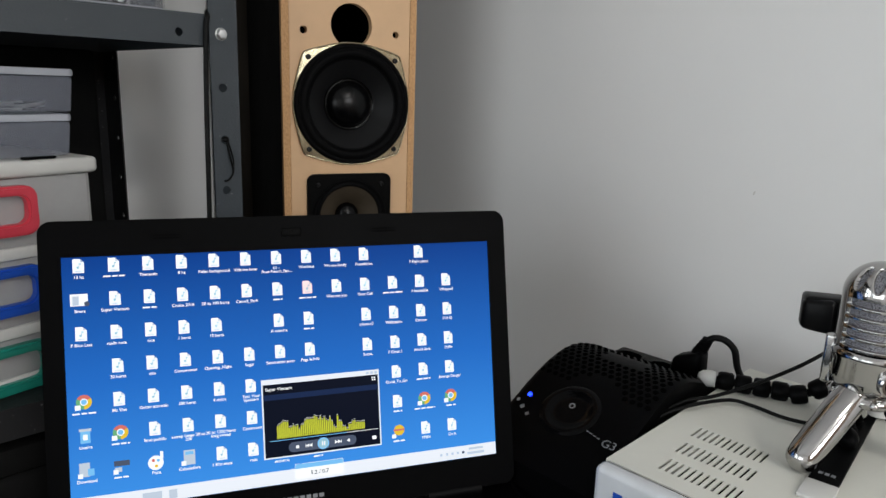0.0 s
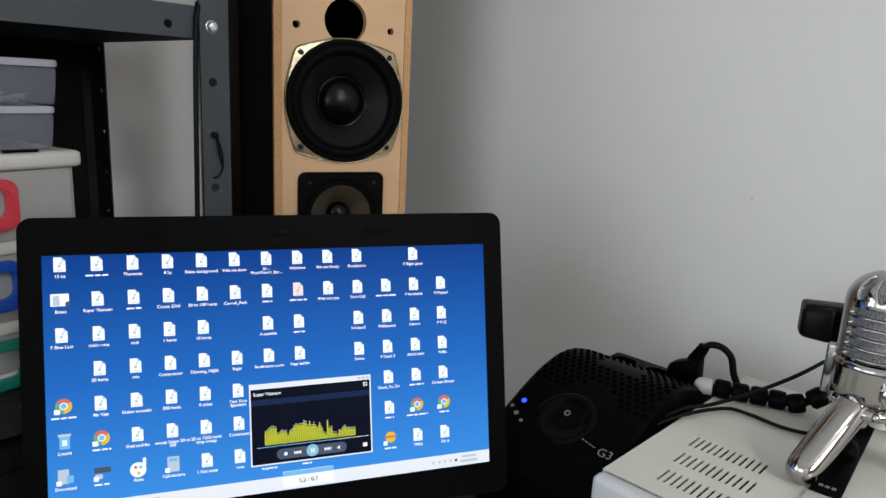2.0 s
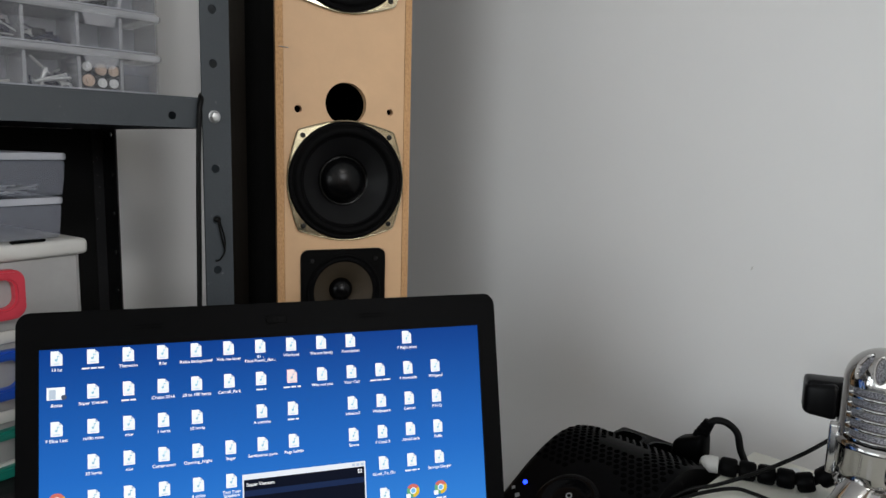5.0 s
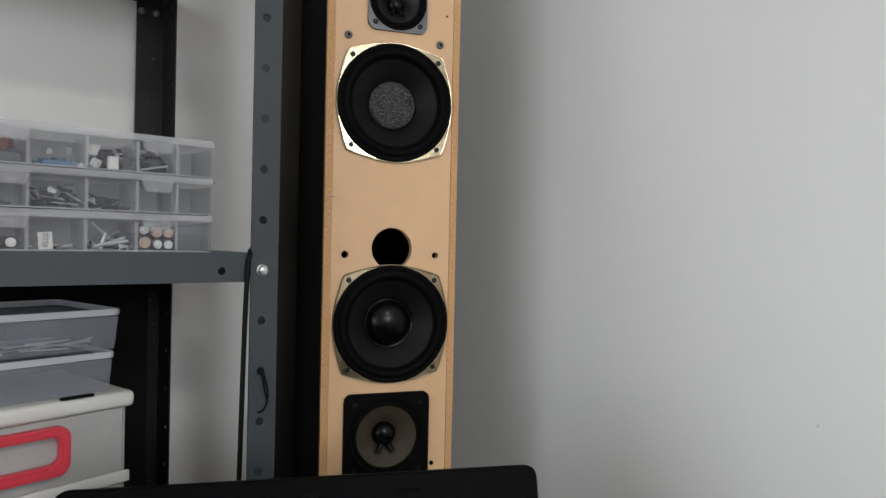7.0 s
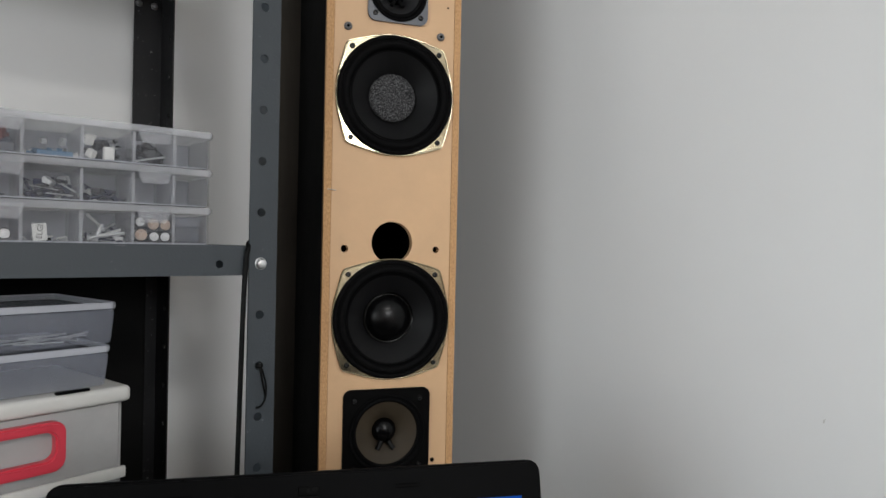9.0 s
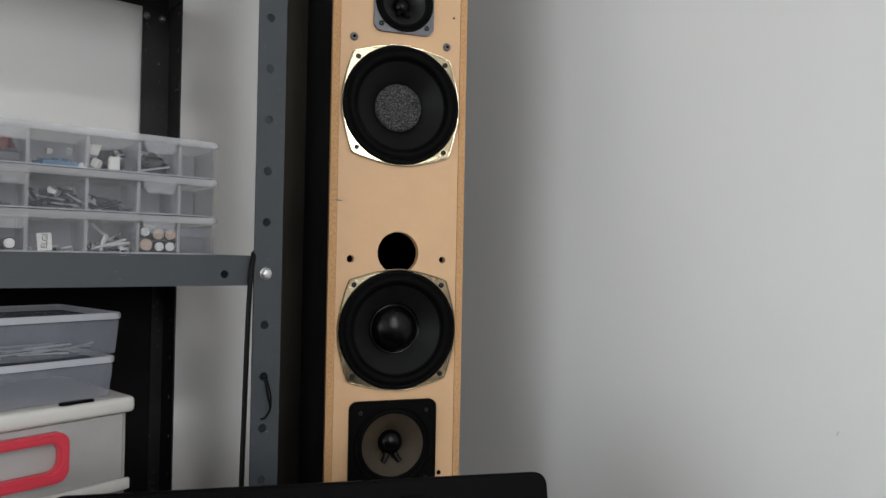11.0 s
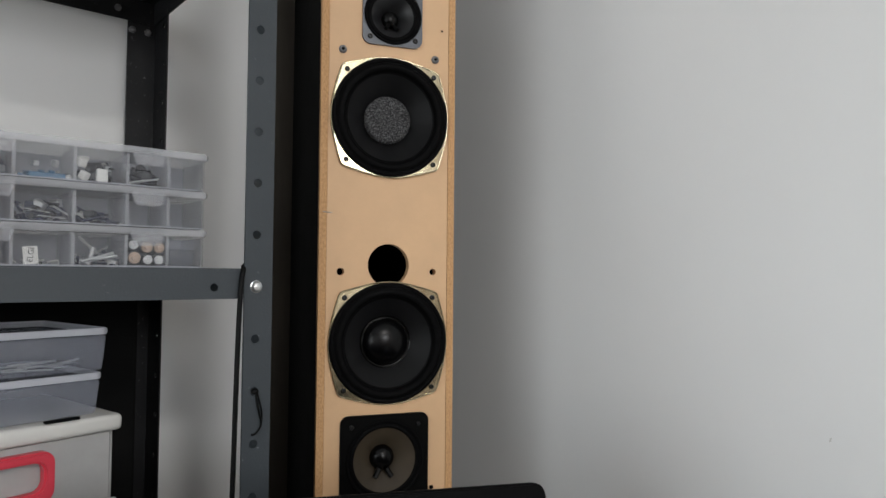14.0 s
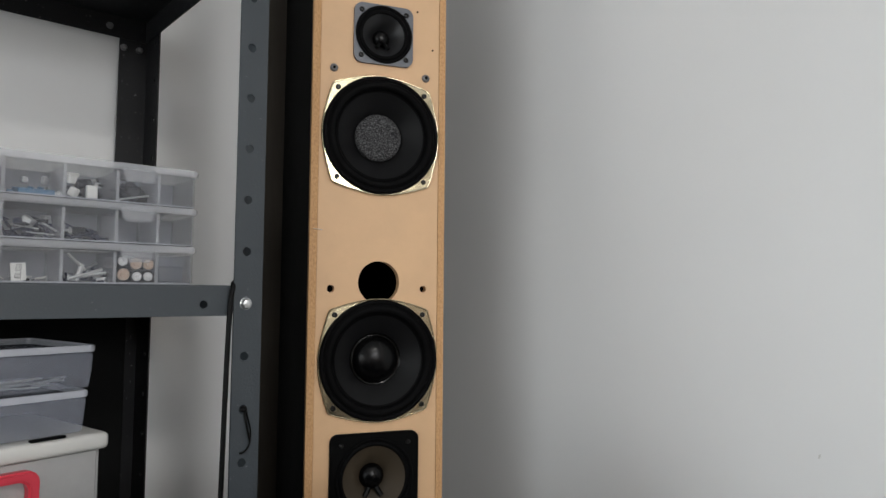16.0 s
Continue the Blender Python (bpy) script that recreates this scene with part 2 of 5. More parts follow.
def prism(bm, outline, h0, h1, holes=(), mi=0, m=None):
    """A flat outline in x, y with holes through it, given thickness from h0 to h1."""
    loops, edges, verts = [], [], []
    for pts in (outline, *holes):
        vs = [bm.verts.new((x, y, h0)) for x, y in pts]
        verts += vs
        edges += [bm.edges.new((vs[k], vs[(k + 1) % len(vs)])) for k in range(len(vs))]
    faces = [g for g in bmesh.ops.triangle_fill(bm, use_beauty=True, use_dissolve=False, edges=edges)["geom"] if isinstance(g, bmesh.types.BMFace)]
    got = bmesh.ops.extrude_face_region(bm, geom=faces)["geom"]
    top = [g for g in got if isinstance(g, bmesh.types.BMVert)]
    bmesh.ops.translate(bm, vec=(0, 0, h1 - h0), verts=top)
    allv = list(set(verts + top))
    fs = list({f for v in allv for f in v.link_faces})
    bmesh.ops.recalc_face_normals(bm, faces=fs)
    for f in fs:
        f.material_index = mi
    if m is not None:
        bmesh.ops.transform(bm, matrix=m, verts=allv)
    return allv


def circle(x, y, r, n=32):
    return [(x + r * math.cos(2 * math.pi * k / n), y + r * math.sin(2 * math.pi * k / n)) for k in range(n)]


def rounded(w, h, r, x=0, y=0, n=6):
    out = []
    for cx, cy, a0 in ((w / 2 - r, h / 2 - r, 0), (-w / 2 + r, h / 2 - r, 90), (-w / 2 + r, -h / 2 + r, 180), (w / 2 - r, -h / 2 + r, 270)):
        out += [(x + cx + r * math.cos(radians(a0 + 90 * k / n)), y + cy + r * math.sin(radians(a0 + 90 * k / n))) for k in range(n + 1)]
    return out


FACE = Matrix.Rotation(radians(90), 4, "X")     # local x, y, z become x, z, -y: an upright face towards -y


def at(x, y, z):
    return Matrix.Translation((x, y, z))


# ---- the room ----


def slab(name, a, b, material, label=""):
    bm = bmesh.new()
    box(bm, a, b)
    ob = part(name, bm, material, None, label, smooth=False)
    ob.matrix_world = ROOM
    return tagged(ob, kind="structure")


slab("floor", (ROOM_A0 - 0.1, ROOM_B0 - 0.1, -0.1), (WALL_A + 0.1, WALL_B + 0.1, 0), M_FLOOR)
slab("ceiling", (ROOM_A0 - 0.1, ROOM_B0 - 0.1, CEIL), (WALL_A + 0.1, WALL_B + 0.1, CEIL + 0.1), M_CEIL)
slab("wall_east", (WALL_A, ROOM_B0, 0), (WALL_A + 0.12, WALL_B, CEIL), M_WALL)
bm = bmesh.new()
prism(bm, [(-WALL_B - 0.12, 0), (-ROOM_B0, 0), (-ROOM_B0, CEIL), (-WALL_B - 0.12, CEIL)], 0, 0.12,
      [[(-WIN_B - WIN_L / 2, WIN_Z0), (-WIN_B + WIN_L / 2, WIN_Z0), (-WIN_B + WIN_L / 2, WIN_Z1), (-WIN_B - WIN_L / 2, WIN_Z1)]])
WEST = Matrix.Rotation(radians(-90), 4, "Z") @ FACE
west = part("wall_west", bm, M_WALL, smooth=False)
west.matrix_world = ROOM @ at(ROOM_A0, 0, 0) @ WEST
tagged(west, kind="structure")


def pierced_wall(name, b, a0, c, length, z0, z1, material):
    """A wall across the room, 12 cm thick behind b, with one window opening."""
    bm = bmesh.new()
    prism(bm, [(a0, 0), (WALL_A + 0.12, 0), (WALL_A + 0.12, CEIL), (a0, CEIL)], -0.12, 0,
          [[(c - length / 2, z0), (c + length / 2, z0), (c + length / 2, z1), (c - length / 2, z1)]], m=FACE)
    ob = part(name, bm, material, smooth=False)
    ob.matrix_world = ROOM @ at(0, b, 0)
    tagged(ob, kind="structure")


pierced_wall("wall_north", WALL_B, ROOM_A0, NWIN_A, NWIN_L, WIN_Z0, WIN_Z1, M_WALL)
pierced_wall("wall_south", ROOM_B0 - 0.12, ROOM_A0 - 0.12, SWIN_A, SWIN_L, SWIN_Z0, SWIN_Z1, M_WALL_S)


def window(name, m, width, height):
    """A white two-light frame set in the wall's opening."""
    w = root(name, m, "white framed window with two lights", "window", kind="structure")
    wh, wv = width / 2, height / 2
    bm = bmesh.new()
    prism(bm, [(-wh, -wv), (wh, -wv), (wh, wv), (-wh, wv)], -0.02, 0.02,
          [[(p, -wv + 0.05), (q, -wv + 0.05), (q, wv - 0.05), (p, wv - 0.05)] for p, q in ((-wh + 0.05, -0.02), (0.02, wh - 0.05))], m=FACE)
    part("window_frame", bm, M_WHITEP, w, smooth=False)


window("window_1", ROOM @ at(ROOM_A0 - 0.06, WIN_B, WIN_ZC) @ Matrix.Rotation(radians(90), 4, "Z"), WIN_L, WIN_Z1 - WIN_Z0)
window("window_2", ROOM @ at(NWIN_A, WALL_B + 0.06, WIN_ZC), NWIN_L, WIN_Z1 - WIN_Z0)
window("window_3", ROOM @ at(SWIN_A, ROOM_B0 - 0.06, (SWIN_Z0 + SWIN_Z1) / 2), SWIN_L, SWIN_Z1 - SWIN_Z0)

lampt = root("ceiling_light", ROOM @ at(LAMP_A, LAMP_B, CEIL), "round white ceiling lamp fixed under the ceiling", "lamp")
bm = bmesh.new()
lathe(bm, [(0, -0.001), (0.2, -0.001), (0.2, -0.03), (0.19, -0.03), (0.19, -0.02), (0, -0.02)])
part("lamp_base", bm, M_WHITEP, lampt)

bm = bmesh.new()
bm2 = [(0.0, 0.0), (0.0020, 0.0010), (0.0028, 0.0052), (0.0010, 0.0045)]
prism(bm, bm2, 0, 0.0006)
scuff = part("wall_scuff", bm, M_STAIN, smooth=False)
scuff.matrix_world = ROOM @ at(WALL_A, 0.384, 0.997) @ Matrix.Rotation(radians(-90), 4, "Y") @ Matrix.Rotation(radians(90), 4, "Z")
tagged(scuff, "small faint grey scuff on the white wall", "scuff", kind="structure")

# ---- desk ----
DESK_Z = 0.742
desk = root("desk", ROOM @ at(0.1, 0.600, 0) @ Matrix.Rotation(radians(-9.4), 4, "Z"), "black laminate desk along the white wall", "desk")
bm = bmesh.new()
box(bm, (-0.60, -0.72, DESK_Z - 0.028), (0.640, 0.0, DESK_Z), 0.003)
part("desk_top", bm, M_DESK, desk)
for a in (-0.58, 0.575):
    for b in (-0.70, -0.065):
        bm = bmesh.new()
        box(bm, (a, b, 0), (a + 0.045, b + 0.045, DESK_Z - 0.028), 0.003)
        part("leg", bm, M_DESK, desk)

# ---- steel shelving unit ----
PA, PB = 0.2882, 0.7775                 # the front post's row of holes
PITCH, BOLT_Z = 0.055, 1.150
POST_R, POST_L = PA + 0.0185, PA - 0.0130
unit = root("steel_shelving_unit", ROOM, "grey painted steel shelving with perforated angle posts", "shelving")


def front_post(a_left, a_right, flip, name="post"):
    """An angle post: the front flange has round holes at a fixed pitch, a side flange runs back."""
    bm = bmesh.new()
    mid = a_left + 0.0130
    z0, z1 = 0.0, 2.0
    n = int((z1 - z0) / PITCH)
    first = BOLT_Z - PITCH * int(BOLT_Z / PITCH)
    holes = [circle(mid, first + PITCH * k, 0.0047, 16) for k in range(n) if z0 + 0.01 < first + PITCH * k < z1 - 0.01]
    prism(bm, [(a_left, z0), (a_right, z0), (a_right, z1), (a_left, z1)], 0, 0.0022, holes, m=at(0, PB, 0) @ FACE)
    edge = a_right if not flip else a_left + 0.0022
    box(bm, (edge - 0.0022, PB + 0.0002, z0), (edge, PB + 0.050, z1))
    return part(name, bm, M_STEEL, unit, smooth=False)


front_post(POST_L, POST_R, False)
front_post(POST_L - 0.90, POST_R - 0.90, True)
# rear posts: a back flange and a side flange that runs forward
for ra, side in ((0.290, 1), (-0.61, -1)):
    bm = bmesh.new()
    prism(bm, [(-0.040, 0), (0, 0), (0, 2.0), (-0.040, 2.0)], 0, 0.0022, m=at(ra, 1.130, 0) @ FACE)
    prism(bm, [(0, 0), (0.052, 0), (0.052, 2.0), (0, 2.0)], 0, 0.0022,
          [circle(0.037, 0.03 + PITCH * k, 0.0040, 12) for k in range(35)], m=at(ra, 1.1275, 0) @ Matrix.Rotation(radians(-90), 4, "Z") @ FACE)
    part("rear_post", bm, M_STEEL_SHADED, unit, smooth=False)


def shelf_plate(z0, z1, material):
    """A folded sheet: the plate on top, a front lip, side lips and a back lip."""
    a0, a1, b0, b1 = -0.60, PA - 0.0140, PB + 0.0005, 1.126
    bm = bmesh.new()
    box(bm, (a0, b0, z1 - 0.0015), (a1 + 0.012, b1, z1))
    prism(bm, [(a0, z0), (a1, z0), (a1, z1 - 0.0016), (a0, z1 - 0.0016)], 0, 0.0015, [circle(a1 - 0.030, z0 + 0.0118, 0.0042, 16)], m=at(0, b0 + 0.0015, 0) @ FACE)
    box(bm, (a0, b1 - 0.0015, z0), (a1 + 0.012, b1, z1 - 0.0016))
    box(bm, (a1 + 0.0105, b0 + 0.034, z0), (a1 + 0.012, b1 - 0.002, z1 - 0.0016))
    box(bm, (a0, b0 + 0.002, z0), (a0 + 0.0015, b1 - 0.002, z1 - 0.0016))
    return part("shelf_plate", bm, material, unit, smooth=False)


shelf_plate(1.1375, 1.1690, M_STEEL)
# upper and lower plates take the darkened steel in place of shade
shelf_plate(1.524, 1.556, M_STEEL_SHADED)
shelf_plate(0.762, 0.794, M_STEEL_SHADED)
shelf_plate(0.480, 0.512, M_STEEL_SHADED)


def bolt(a, b, z, r=0.0058, material=None):
    bm = bmesh.new()
    lathe(bm, [(r, 0.0), (r, 0.003), (r * 0.8, 0.0046), (r * 0.3, 0.0052), (0, 0.0052)], n=6, m=at(a, b, z) @ FACE)
    lathe(bm, [(r * 1.12, 0.0), (r * 1.12, 0.0008), (r, 0.001)], n=20, m=at(a, b, z) @ FACE)
    part("bolt", bm, material or M_BOLT, unit, smooth=False)


bolt(PA, PB - 0.0022, BOLT_Z)
bolt(PA, PB - 0.0022, 1.535)
for a in (0.2555, 0.277):
    bolt(a, 1.1268, 1.512, 0.0045, M_NUT)
bolt(0.235, 1.124, 1.538, 0.0045, M_NUT)

# loop of black twine tied through one post hole
twine = root("twine_loop", ROOM @ at(PA, PB - 0.0035, BOLT_Z - 2 * PITCH), "thin black twine knotted through a post hole", "twine")
bm = bmesh.new()
tube(bm, [(0.001, 0.002, 0.002), (0.0015, -0.001, -0.006), (0.004, -0.002, -0.020), (0.0075, -0.001, -0.034), (0.0035, -0.001, -0.042), (-0.001, -0.001, -0.0445), (-0.003, -0.001, -0.044)], 0.0011, 8)
tube(bm, [(0.002, 0.0, 0.001), (0.005, -0.001, -0.010), (0.008, -0.001, -0.022), (0.008, -0.001, -0.034)], 0.0009, 8)
part("cord", bm, M_CABLE, twine)
bm = bmesh.new()
lathe(bm, [(0, -0.003), (0.0038, -0.0015), (0.0042, 0.0005), (0.003, 0.003), (0, 0.0036)], n=14)
part("knot", bm, M_CABLE, twine)

# black cable that hangs down beside the post
cab = root("hanging_cable", ROOM, "thin black cable hanging beside the steel post", "cable")
bm = bmesh.new()
tube(bm, [(PA + 0.006, PB + 0.010, 1.1722), (PA - 0.0095, PB + 0.0052, 1.1724), (PA - 0.0148, PB - 0.0032, 1.1660), (PA - 0.0170, PB - 0.0036, 1.152), (PA - 0.0190, PB - 0.0030, 1.10), (PA - 0.0210, PB - 0.003, 1.0), (PA - 0.0230, PB - 0.003, 0.85), (PA - 0.0215, PB, 0.5), (PA - 0.0175, PB, 0.01)], 0.0027, 10)
part("cable", bm, M_CABLE, cab)

# dark board behind the loudspeaker
bm = bmesh.new()
box(bm, (0.452, 1.118, 0.0), (0.600, 1.136, 1.95), 0.002)
board = part("wooden_board", bm, M_BROWN)
board.matrix_world = ROOM
tagged(board, "tall dark brown wooden board leaning by the wall", "board")

# dark bag at the back below the shelf
bm = bmesh.new()
box(bm, (-0.40, 1.02, 0.7955), (0.243, 1.10, 1.1355), 0.006, seg=3)
bag = root("storage_bag", ROOM, "charcoal fabric storage bag standing at the shelf's back", "bag")
part("bag_body", bm, M_CHARCOAL, bag)
for a in (-0.25, 0.08):
    bm = bmesh.new()
    box(bm, (a, 1.0165, 0.81), (a + 0.028, 1.0198, 1.10), 0.001)
    part("strap", bm, M_BLKPLAST, bag)

# black lidded block added on the lowest shelf to stand for the shade there
shade_block = root("dark_block", ROOM, "black lidded block added for the dark below the shelf", "case")
bm = bmesh.new()
box(bm, (-0.50, 0.800, 0.5135), (0.255, 1.10, 0.715), 0.008, seg=2)
part("case_body", bm, M_CHARCOAL, shade_block)
bm = bmesh.new()
box(bm, (-0.505, 0.795, 0.7155), (0.260, 1.105, 0.745), 0.006, seg=2)
part("case_lid", bm, M_CHARCOAL, shade_block)

# ---- loudspeaker ----
SX, SY, SH = 0.1657, 0.912, 1.78
spk = root("tower_loudspeaker", at(SX, SY, 0), "tall tower loudspeaker with bare beige front and black sides", "loudspeaker")
HW, TH, DEP = 0.0876, 0.0096, 0.262
bm = bmesh.new()
prism(bm, [(-HW + TH, 0.0), (HW - TH, 0.0), (HW - TH, SH - 0.012), (-HW + TH, SH - 0.012)], -0.0125, -0.0008,
      [circle(0.0003, 1.1755, 0.0267, 40), circle(-0.0605, 1.1670, 0.0047, 14), circle(0.0590, 1.1675, 0.0043, 14),
       circle(0.0010, 1.0785, 0.0645, 48), circle(0.0005, 1.3620, 0.0645, 48), circle(0.0017, 1.4925, 0.0345, 36), circle(-0.0024, 0.9340, 0.0475, 40)], m=FACE)
part("front_baffle", bm, M_BAFFLE, spk, "beige fibreboard front panel", smooth=False)
for s in (-1, 1):
    bm = bmesh.new()
    x0, x1 = (-HW, -HW + TH - 0.0004) if s < 0 else (HW - TH + 0.0004, HW - 0.0004)
    box(bm, (x0, 0.0, 0.0), (x1, 0.010, SH))
    part("panel_edge", bm, M_CHIP, spk, "raw chipboard edge", smooth=False)
    bm = bmesh.new()
    box(bm, (x0, 0.0102, 0.0), (x1, DEP, SH))
    part("side_panel", bm, M_BLACKSIDE, spk, "black painted side panel", smooth=False)
for nm, y0, y1, z0, z1 in (("top_panel", 0.0, DEP, SH - 0.0115, SH), ("back_panel", DEP - 0.012, DEP, 0.0, SH - 0.012)):
    bm = bmesh.new()
    box(bm, (-HW + TH, y0, z0), (HW - TH, y1, z1))
    part(nm, bm, M_BLACKSIDE, spk, smooth=False)
# reflex port tube and the two peg holes behind the baffle
bm = bmesh.new()
lathe(bm, [(0.0267, 0.0), (0.0267, -0.16), (0, -0.16)], n=40, m=at(0.0003, 0.0125, 1.1755) @ FACE)
part("port_tube", bm, M_HOLE, spk, "dark round reflex port")
for x, z in ((-0.0605, 1.1670), (0.0590, 1.1675)):
    bm = bmesh.new()
    lathe(bm, [(0.0050, 0.0), (0.0050, -0.018), (0, -0.018)], n=14, m=at(x, 0.0125, z) @ FACE)
    part("peg_hole", bm, M_HOLE, spk)


def chassis_outline():
    quarter = [(0.0764, 0.0), (0.0750, 0.018), (0.0700, 0.040), (0.0650, 0.0570), (0.0628, 0.0620), (0.0570, 0.0650), (0.040, 0.0700), (0.018, 0.0750)]
    pts = []
    for k in range(4):
        c, s = round(math.cos(k * math.pi / 2)), round(math.sin(k * math.pi / 2))
        q = quarter
        pts += [(c * x - s * y, s * x + c * y) for x, y in q]
    return pts


def screw(parent, x, y, h, r=0.0032, material=None, name="screw"):
    """A cross-head screw on a driver plate, in the driver's own axes."""
    bm = bmesh.new()
    lathe(bm, [(r, 0), (r, 0.0008), (r * 0.75, 0.0018), (r * 0.45, 0.0019), (r * 0.3, 0.0010), (0, 0.0009)], n=14, m=at(x, y, h))
    part(name, bm, material or M_SCREW, parent)


def woofer(x, z, domed):
    m = at(x, 0, z) @ FACE
    w = part("woofer", (lambda b: (prism(b, chassis_outline(), -0.0008, 0.0022, [circle(0, 0, 0.066, 48)]), b)[1])(bmesh.new()), M_GOLD, spk, "black woofer on a yellow zinc chassis", smooth=False)
    w.matrix_local = m
    # rolled rim of the pressed chassis
    bm = bmesh.new()
    o = chassis_outline()
    tube(bm, [(px * 0.992, py * 0.992, 0.0020) for px, py in o + o[:1]], 0.0010, 8)
    part("chassis_rim", bm, M_GOLD, w)
    bm = bmesh.new()
    prof = [(0.0752, 0.0020), (0.0754, 0.0042), (0.0740, 0.0062), (0.0718, 0.0066), (0.0698, 0.0060)]
    prof += [(0.0640 + 0.0060 * math.cos(radians(a)), 0.0035 + 0.0058 * math.sin(radians(a))) for a in range(20, 181, 20)]
    prof += [(0.0572, 0.0026), (0.0555, 0.0016)]
    lathe(bm, prof, n=72)
    part("surround", bm, M_RUBBER, w, "black rubber surround")
    bm = bmesh.new()
    lathe(bm, [(0.0558, 0.0017), (0.052, -0.0010), (0.045, -0.0062), (0.037, -0.0125), (0.030, -0.0185), (0.0255, -0.0225), (0.0, -0.024)], n=72)
    part("cone", bm, M_CONE, w, "black cone")
    bm = bmesh.new()
    if domed:
        R = 0.029
        lathe(bm, [(R, -0.0185)] + [(R * math.cos(radians(a)), -0.0180 + 0.0165 * math.sin(radians(a))) for a in range(0, 90, 9)] + [(0, -0.0015)], n=56)
        part("dust_cap", bm, M_DOME, w, "glossy black dust cap")
        bm = bmesh.new()
        # added fillet, shaped so that a bright arc of light shows under the cap
        lathe(bm, [(0.0287, -0.0148), (0.0293, -0.0161), (0.0301, -0.0166), (0.0310, -0.0165), (0.0320, -0.0161), (0.0332, -0.0153)], n=72)
        part("glint_ring", bm, M_GLINT, w, "shiny black fillet added to catch an arc of light")
    else:
        lathe(bm, [(0.0306, -0.0180), (0.0304, -0.0135), (0.026, -0.0122), (0.015, -0.0108), (0, -0.0103)], n=56)
        part("dust_cap", bm, M_FELT, w, "grey speckled dust cap")
    for sx in (-1, 1):
        for sy in (-1, 1):
            screw(w, sx * 0.0565, sy * 0.0565, 0.0022, 0.0034)


woofer(0.0010, 1.0785, True)
woofer(0.0005, 1.3620, False)


def small_driver(name, x, z, size, corner, r, plate, cone, cap_r, label):
    d = part(name, (lambda b: (prism(b, rounded(size, size, corner), -0.0008, 0.0030, [circle(0, 0, r + 0.0035, 40)]), b)[1])(bmesh.new()), plate, spk, label, smooth=False)
    d.matrix_local = at(x, 0, z) @ FACE
    bm = bmesh.new()
    prof = [(r + 0.0036, 0.0028), (r + 0.0045, 0.0042), (r + 0.0030, 0.0050), (r + 0.0012, 0.0040), (r, 0.0020)]
    prof += [(r - 0.0028 + 0.0028 * math.cos(radians(a)), 0.0016 + 0.0022 * math.sin(radians(a))) for a in range(30, 181, 30)]
    lathe(bm, prof, n=56)
    part("surround", bm, M_RUBBER, d)
    bm = bmesh.new()
    ri = r - 0.0055
    lathe(bm, [(ri, 0.0018), (ri * 0.85, -0.0012), (ri * 0.62, -0.0062), (cap_r * 1.05, -0.0140), (cap_r * 0.9, -0.0160), (0, -0.0165)], n=56)
    part("cone", bm, cone, d)
    bm = bmesh.new()
    lathe(bm, [(cap_r, -0.0142)] + [(cap_r * math.cos(radians(a)), -0.0138 + cap_r * 0.75 * math.sin(radians(a))) for a in range(0, 90, 12)] + [(0, -0.0138 + cap_r * 0.75)], n=32)
    part("dust_cap", bm, M_DOME, d)
    # two glued lead wires on the cone
    for s in (-1, 1):
        bm = bmesh.new()
        k = ri / 0.0386
        tube(bm, [(s * 0.0050 * k, -cap_r * 0.80, -0.0075), (s * 0.0075 * k, -cap_r * 1.12, -0.0055), (s * 0.0108 * k, -cap_r * 1.42, -0.0036)], 0.0034 * k, 8)
        part("lead_wire", bm, M_CABLE, d)
    o = size / 2 - size * 0.122
    for sx in (-1, 1):
        for sy in (-1, 1):
            screw(d, sx * o, sy * o, 0.0030, 0.0034 if plate is M_TWPLATE else 0.003)
    return d


small_driver("tweeter", 0.0017, 1.4925, 0.0780, 0.011, 0.0330, M_TWPLATE, M_TWCONE, 0.0110, "small square blue-grey tweeter")
small_driver("midrange_driver", -0.0024, 0.9340, 0.1125, 0.010, 0.0450, M_BLKPLATE, M_PAPER, 0.0158, "square black midrange driver with tan paper cone")
# loose fixings on the baffle
for x, z in ((-0.0615, 1.4430), (0.0595, 1.4430)):
    bm = bmesh.new()
    lathe(bm, [(0.0052, -0.0010), (0.0052, 0.0010), (0.0040, 0.0024), (0.0022, 0.0030), (0.0018, 0.0012), (0, 0.0012)], n=10, m=at(x, 0, z) @ FACE)
    part("metal_fixing", bm, M_NUT, spk, "dull grey threaded insert", smooth=False)
    bm = bmesh.new()
    lathe(bm, [(0.0019, 0.0014), (0, 0.0014)], n=10, m=at(x, 0, z) @ FACE)
    part("thread_hole", bm, M_HOLE, spk)
for x, z, r in ((0.0475, 1.5304, 0.0012), (0.0688, 1.4819, 0.0012), (0.0595, 0.8944, 0.0028)):
    bm = bmesh.new()
    lathe(bm, [(r, -0.0006), (r, 0.0004), (0, 0.0005)], n=10, m=at(x, 0, z) @ FACE)
    part("nail_hole", bm, M_HOLE, spk)
bm = bmesh.new()
tube(bm, [(-0.0835, -0.0006, 1.2400), (-0.078, -0.0010, 1.2395), (-0.0725, -0.0006, 1.2390)], 0.0005, 6)
part("staple", bm, M_BOLT, spk)

# ---- laptop ----
LU, LV = Vector((0.99506, -0.09927, 0.0)), Vector((0.02357, 0.23629, 0.97140))
LN = LU.cross(LV)
LAP = Matrix.Translation((0.00066, 0.57680, 0.88683)) @ Matrix((LU, LV, LN)).transposed().to_4x4()
LIDX0, LIDX1, LIDY0, LIDY1 = -0.1672, 0.2093, -0.1360, 0.1120
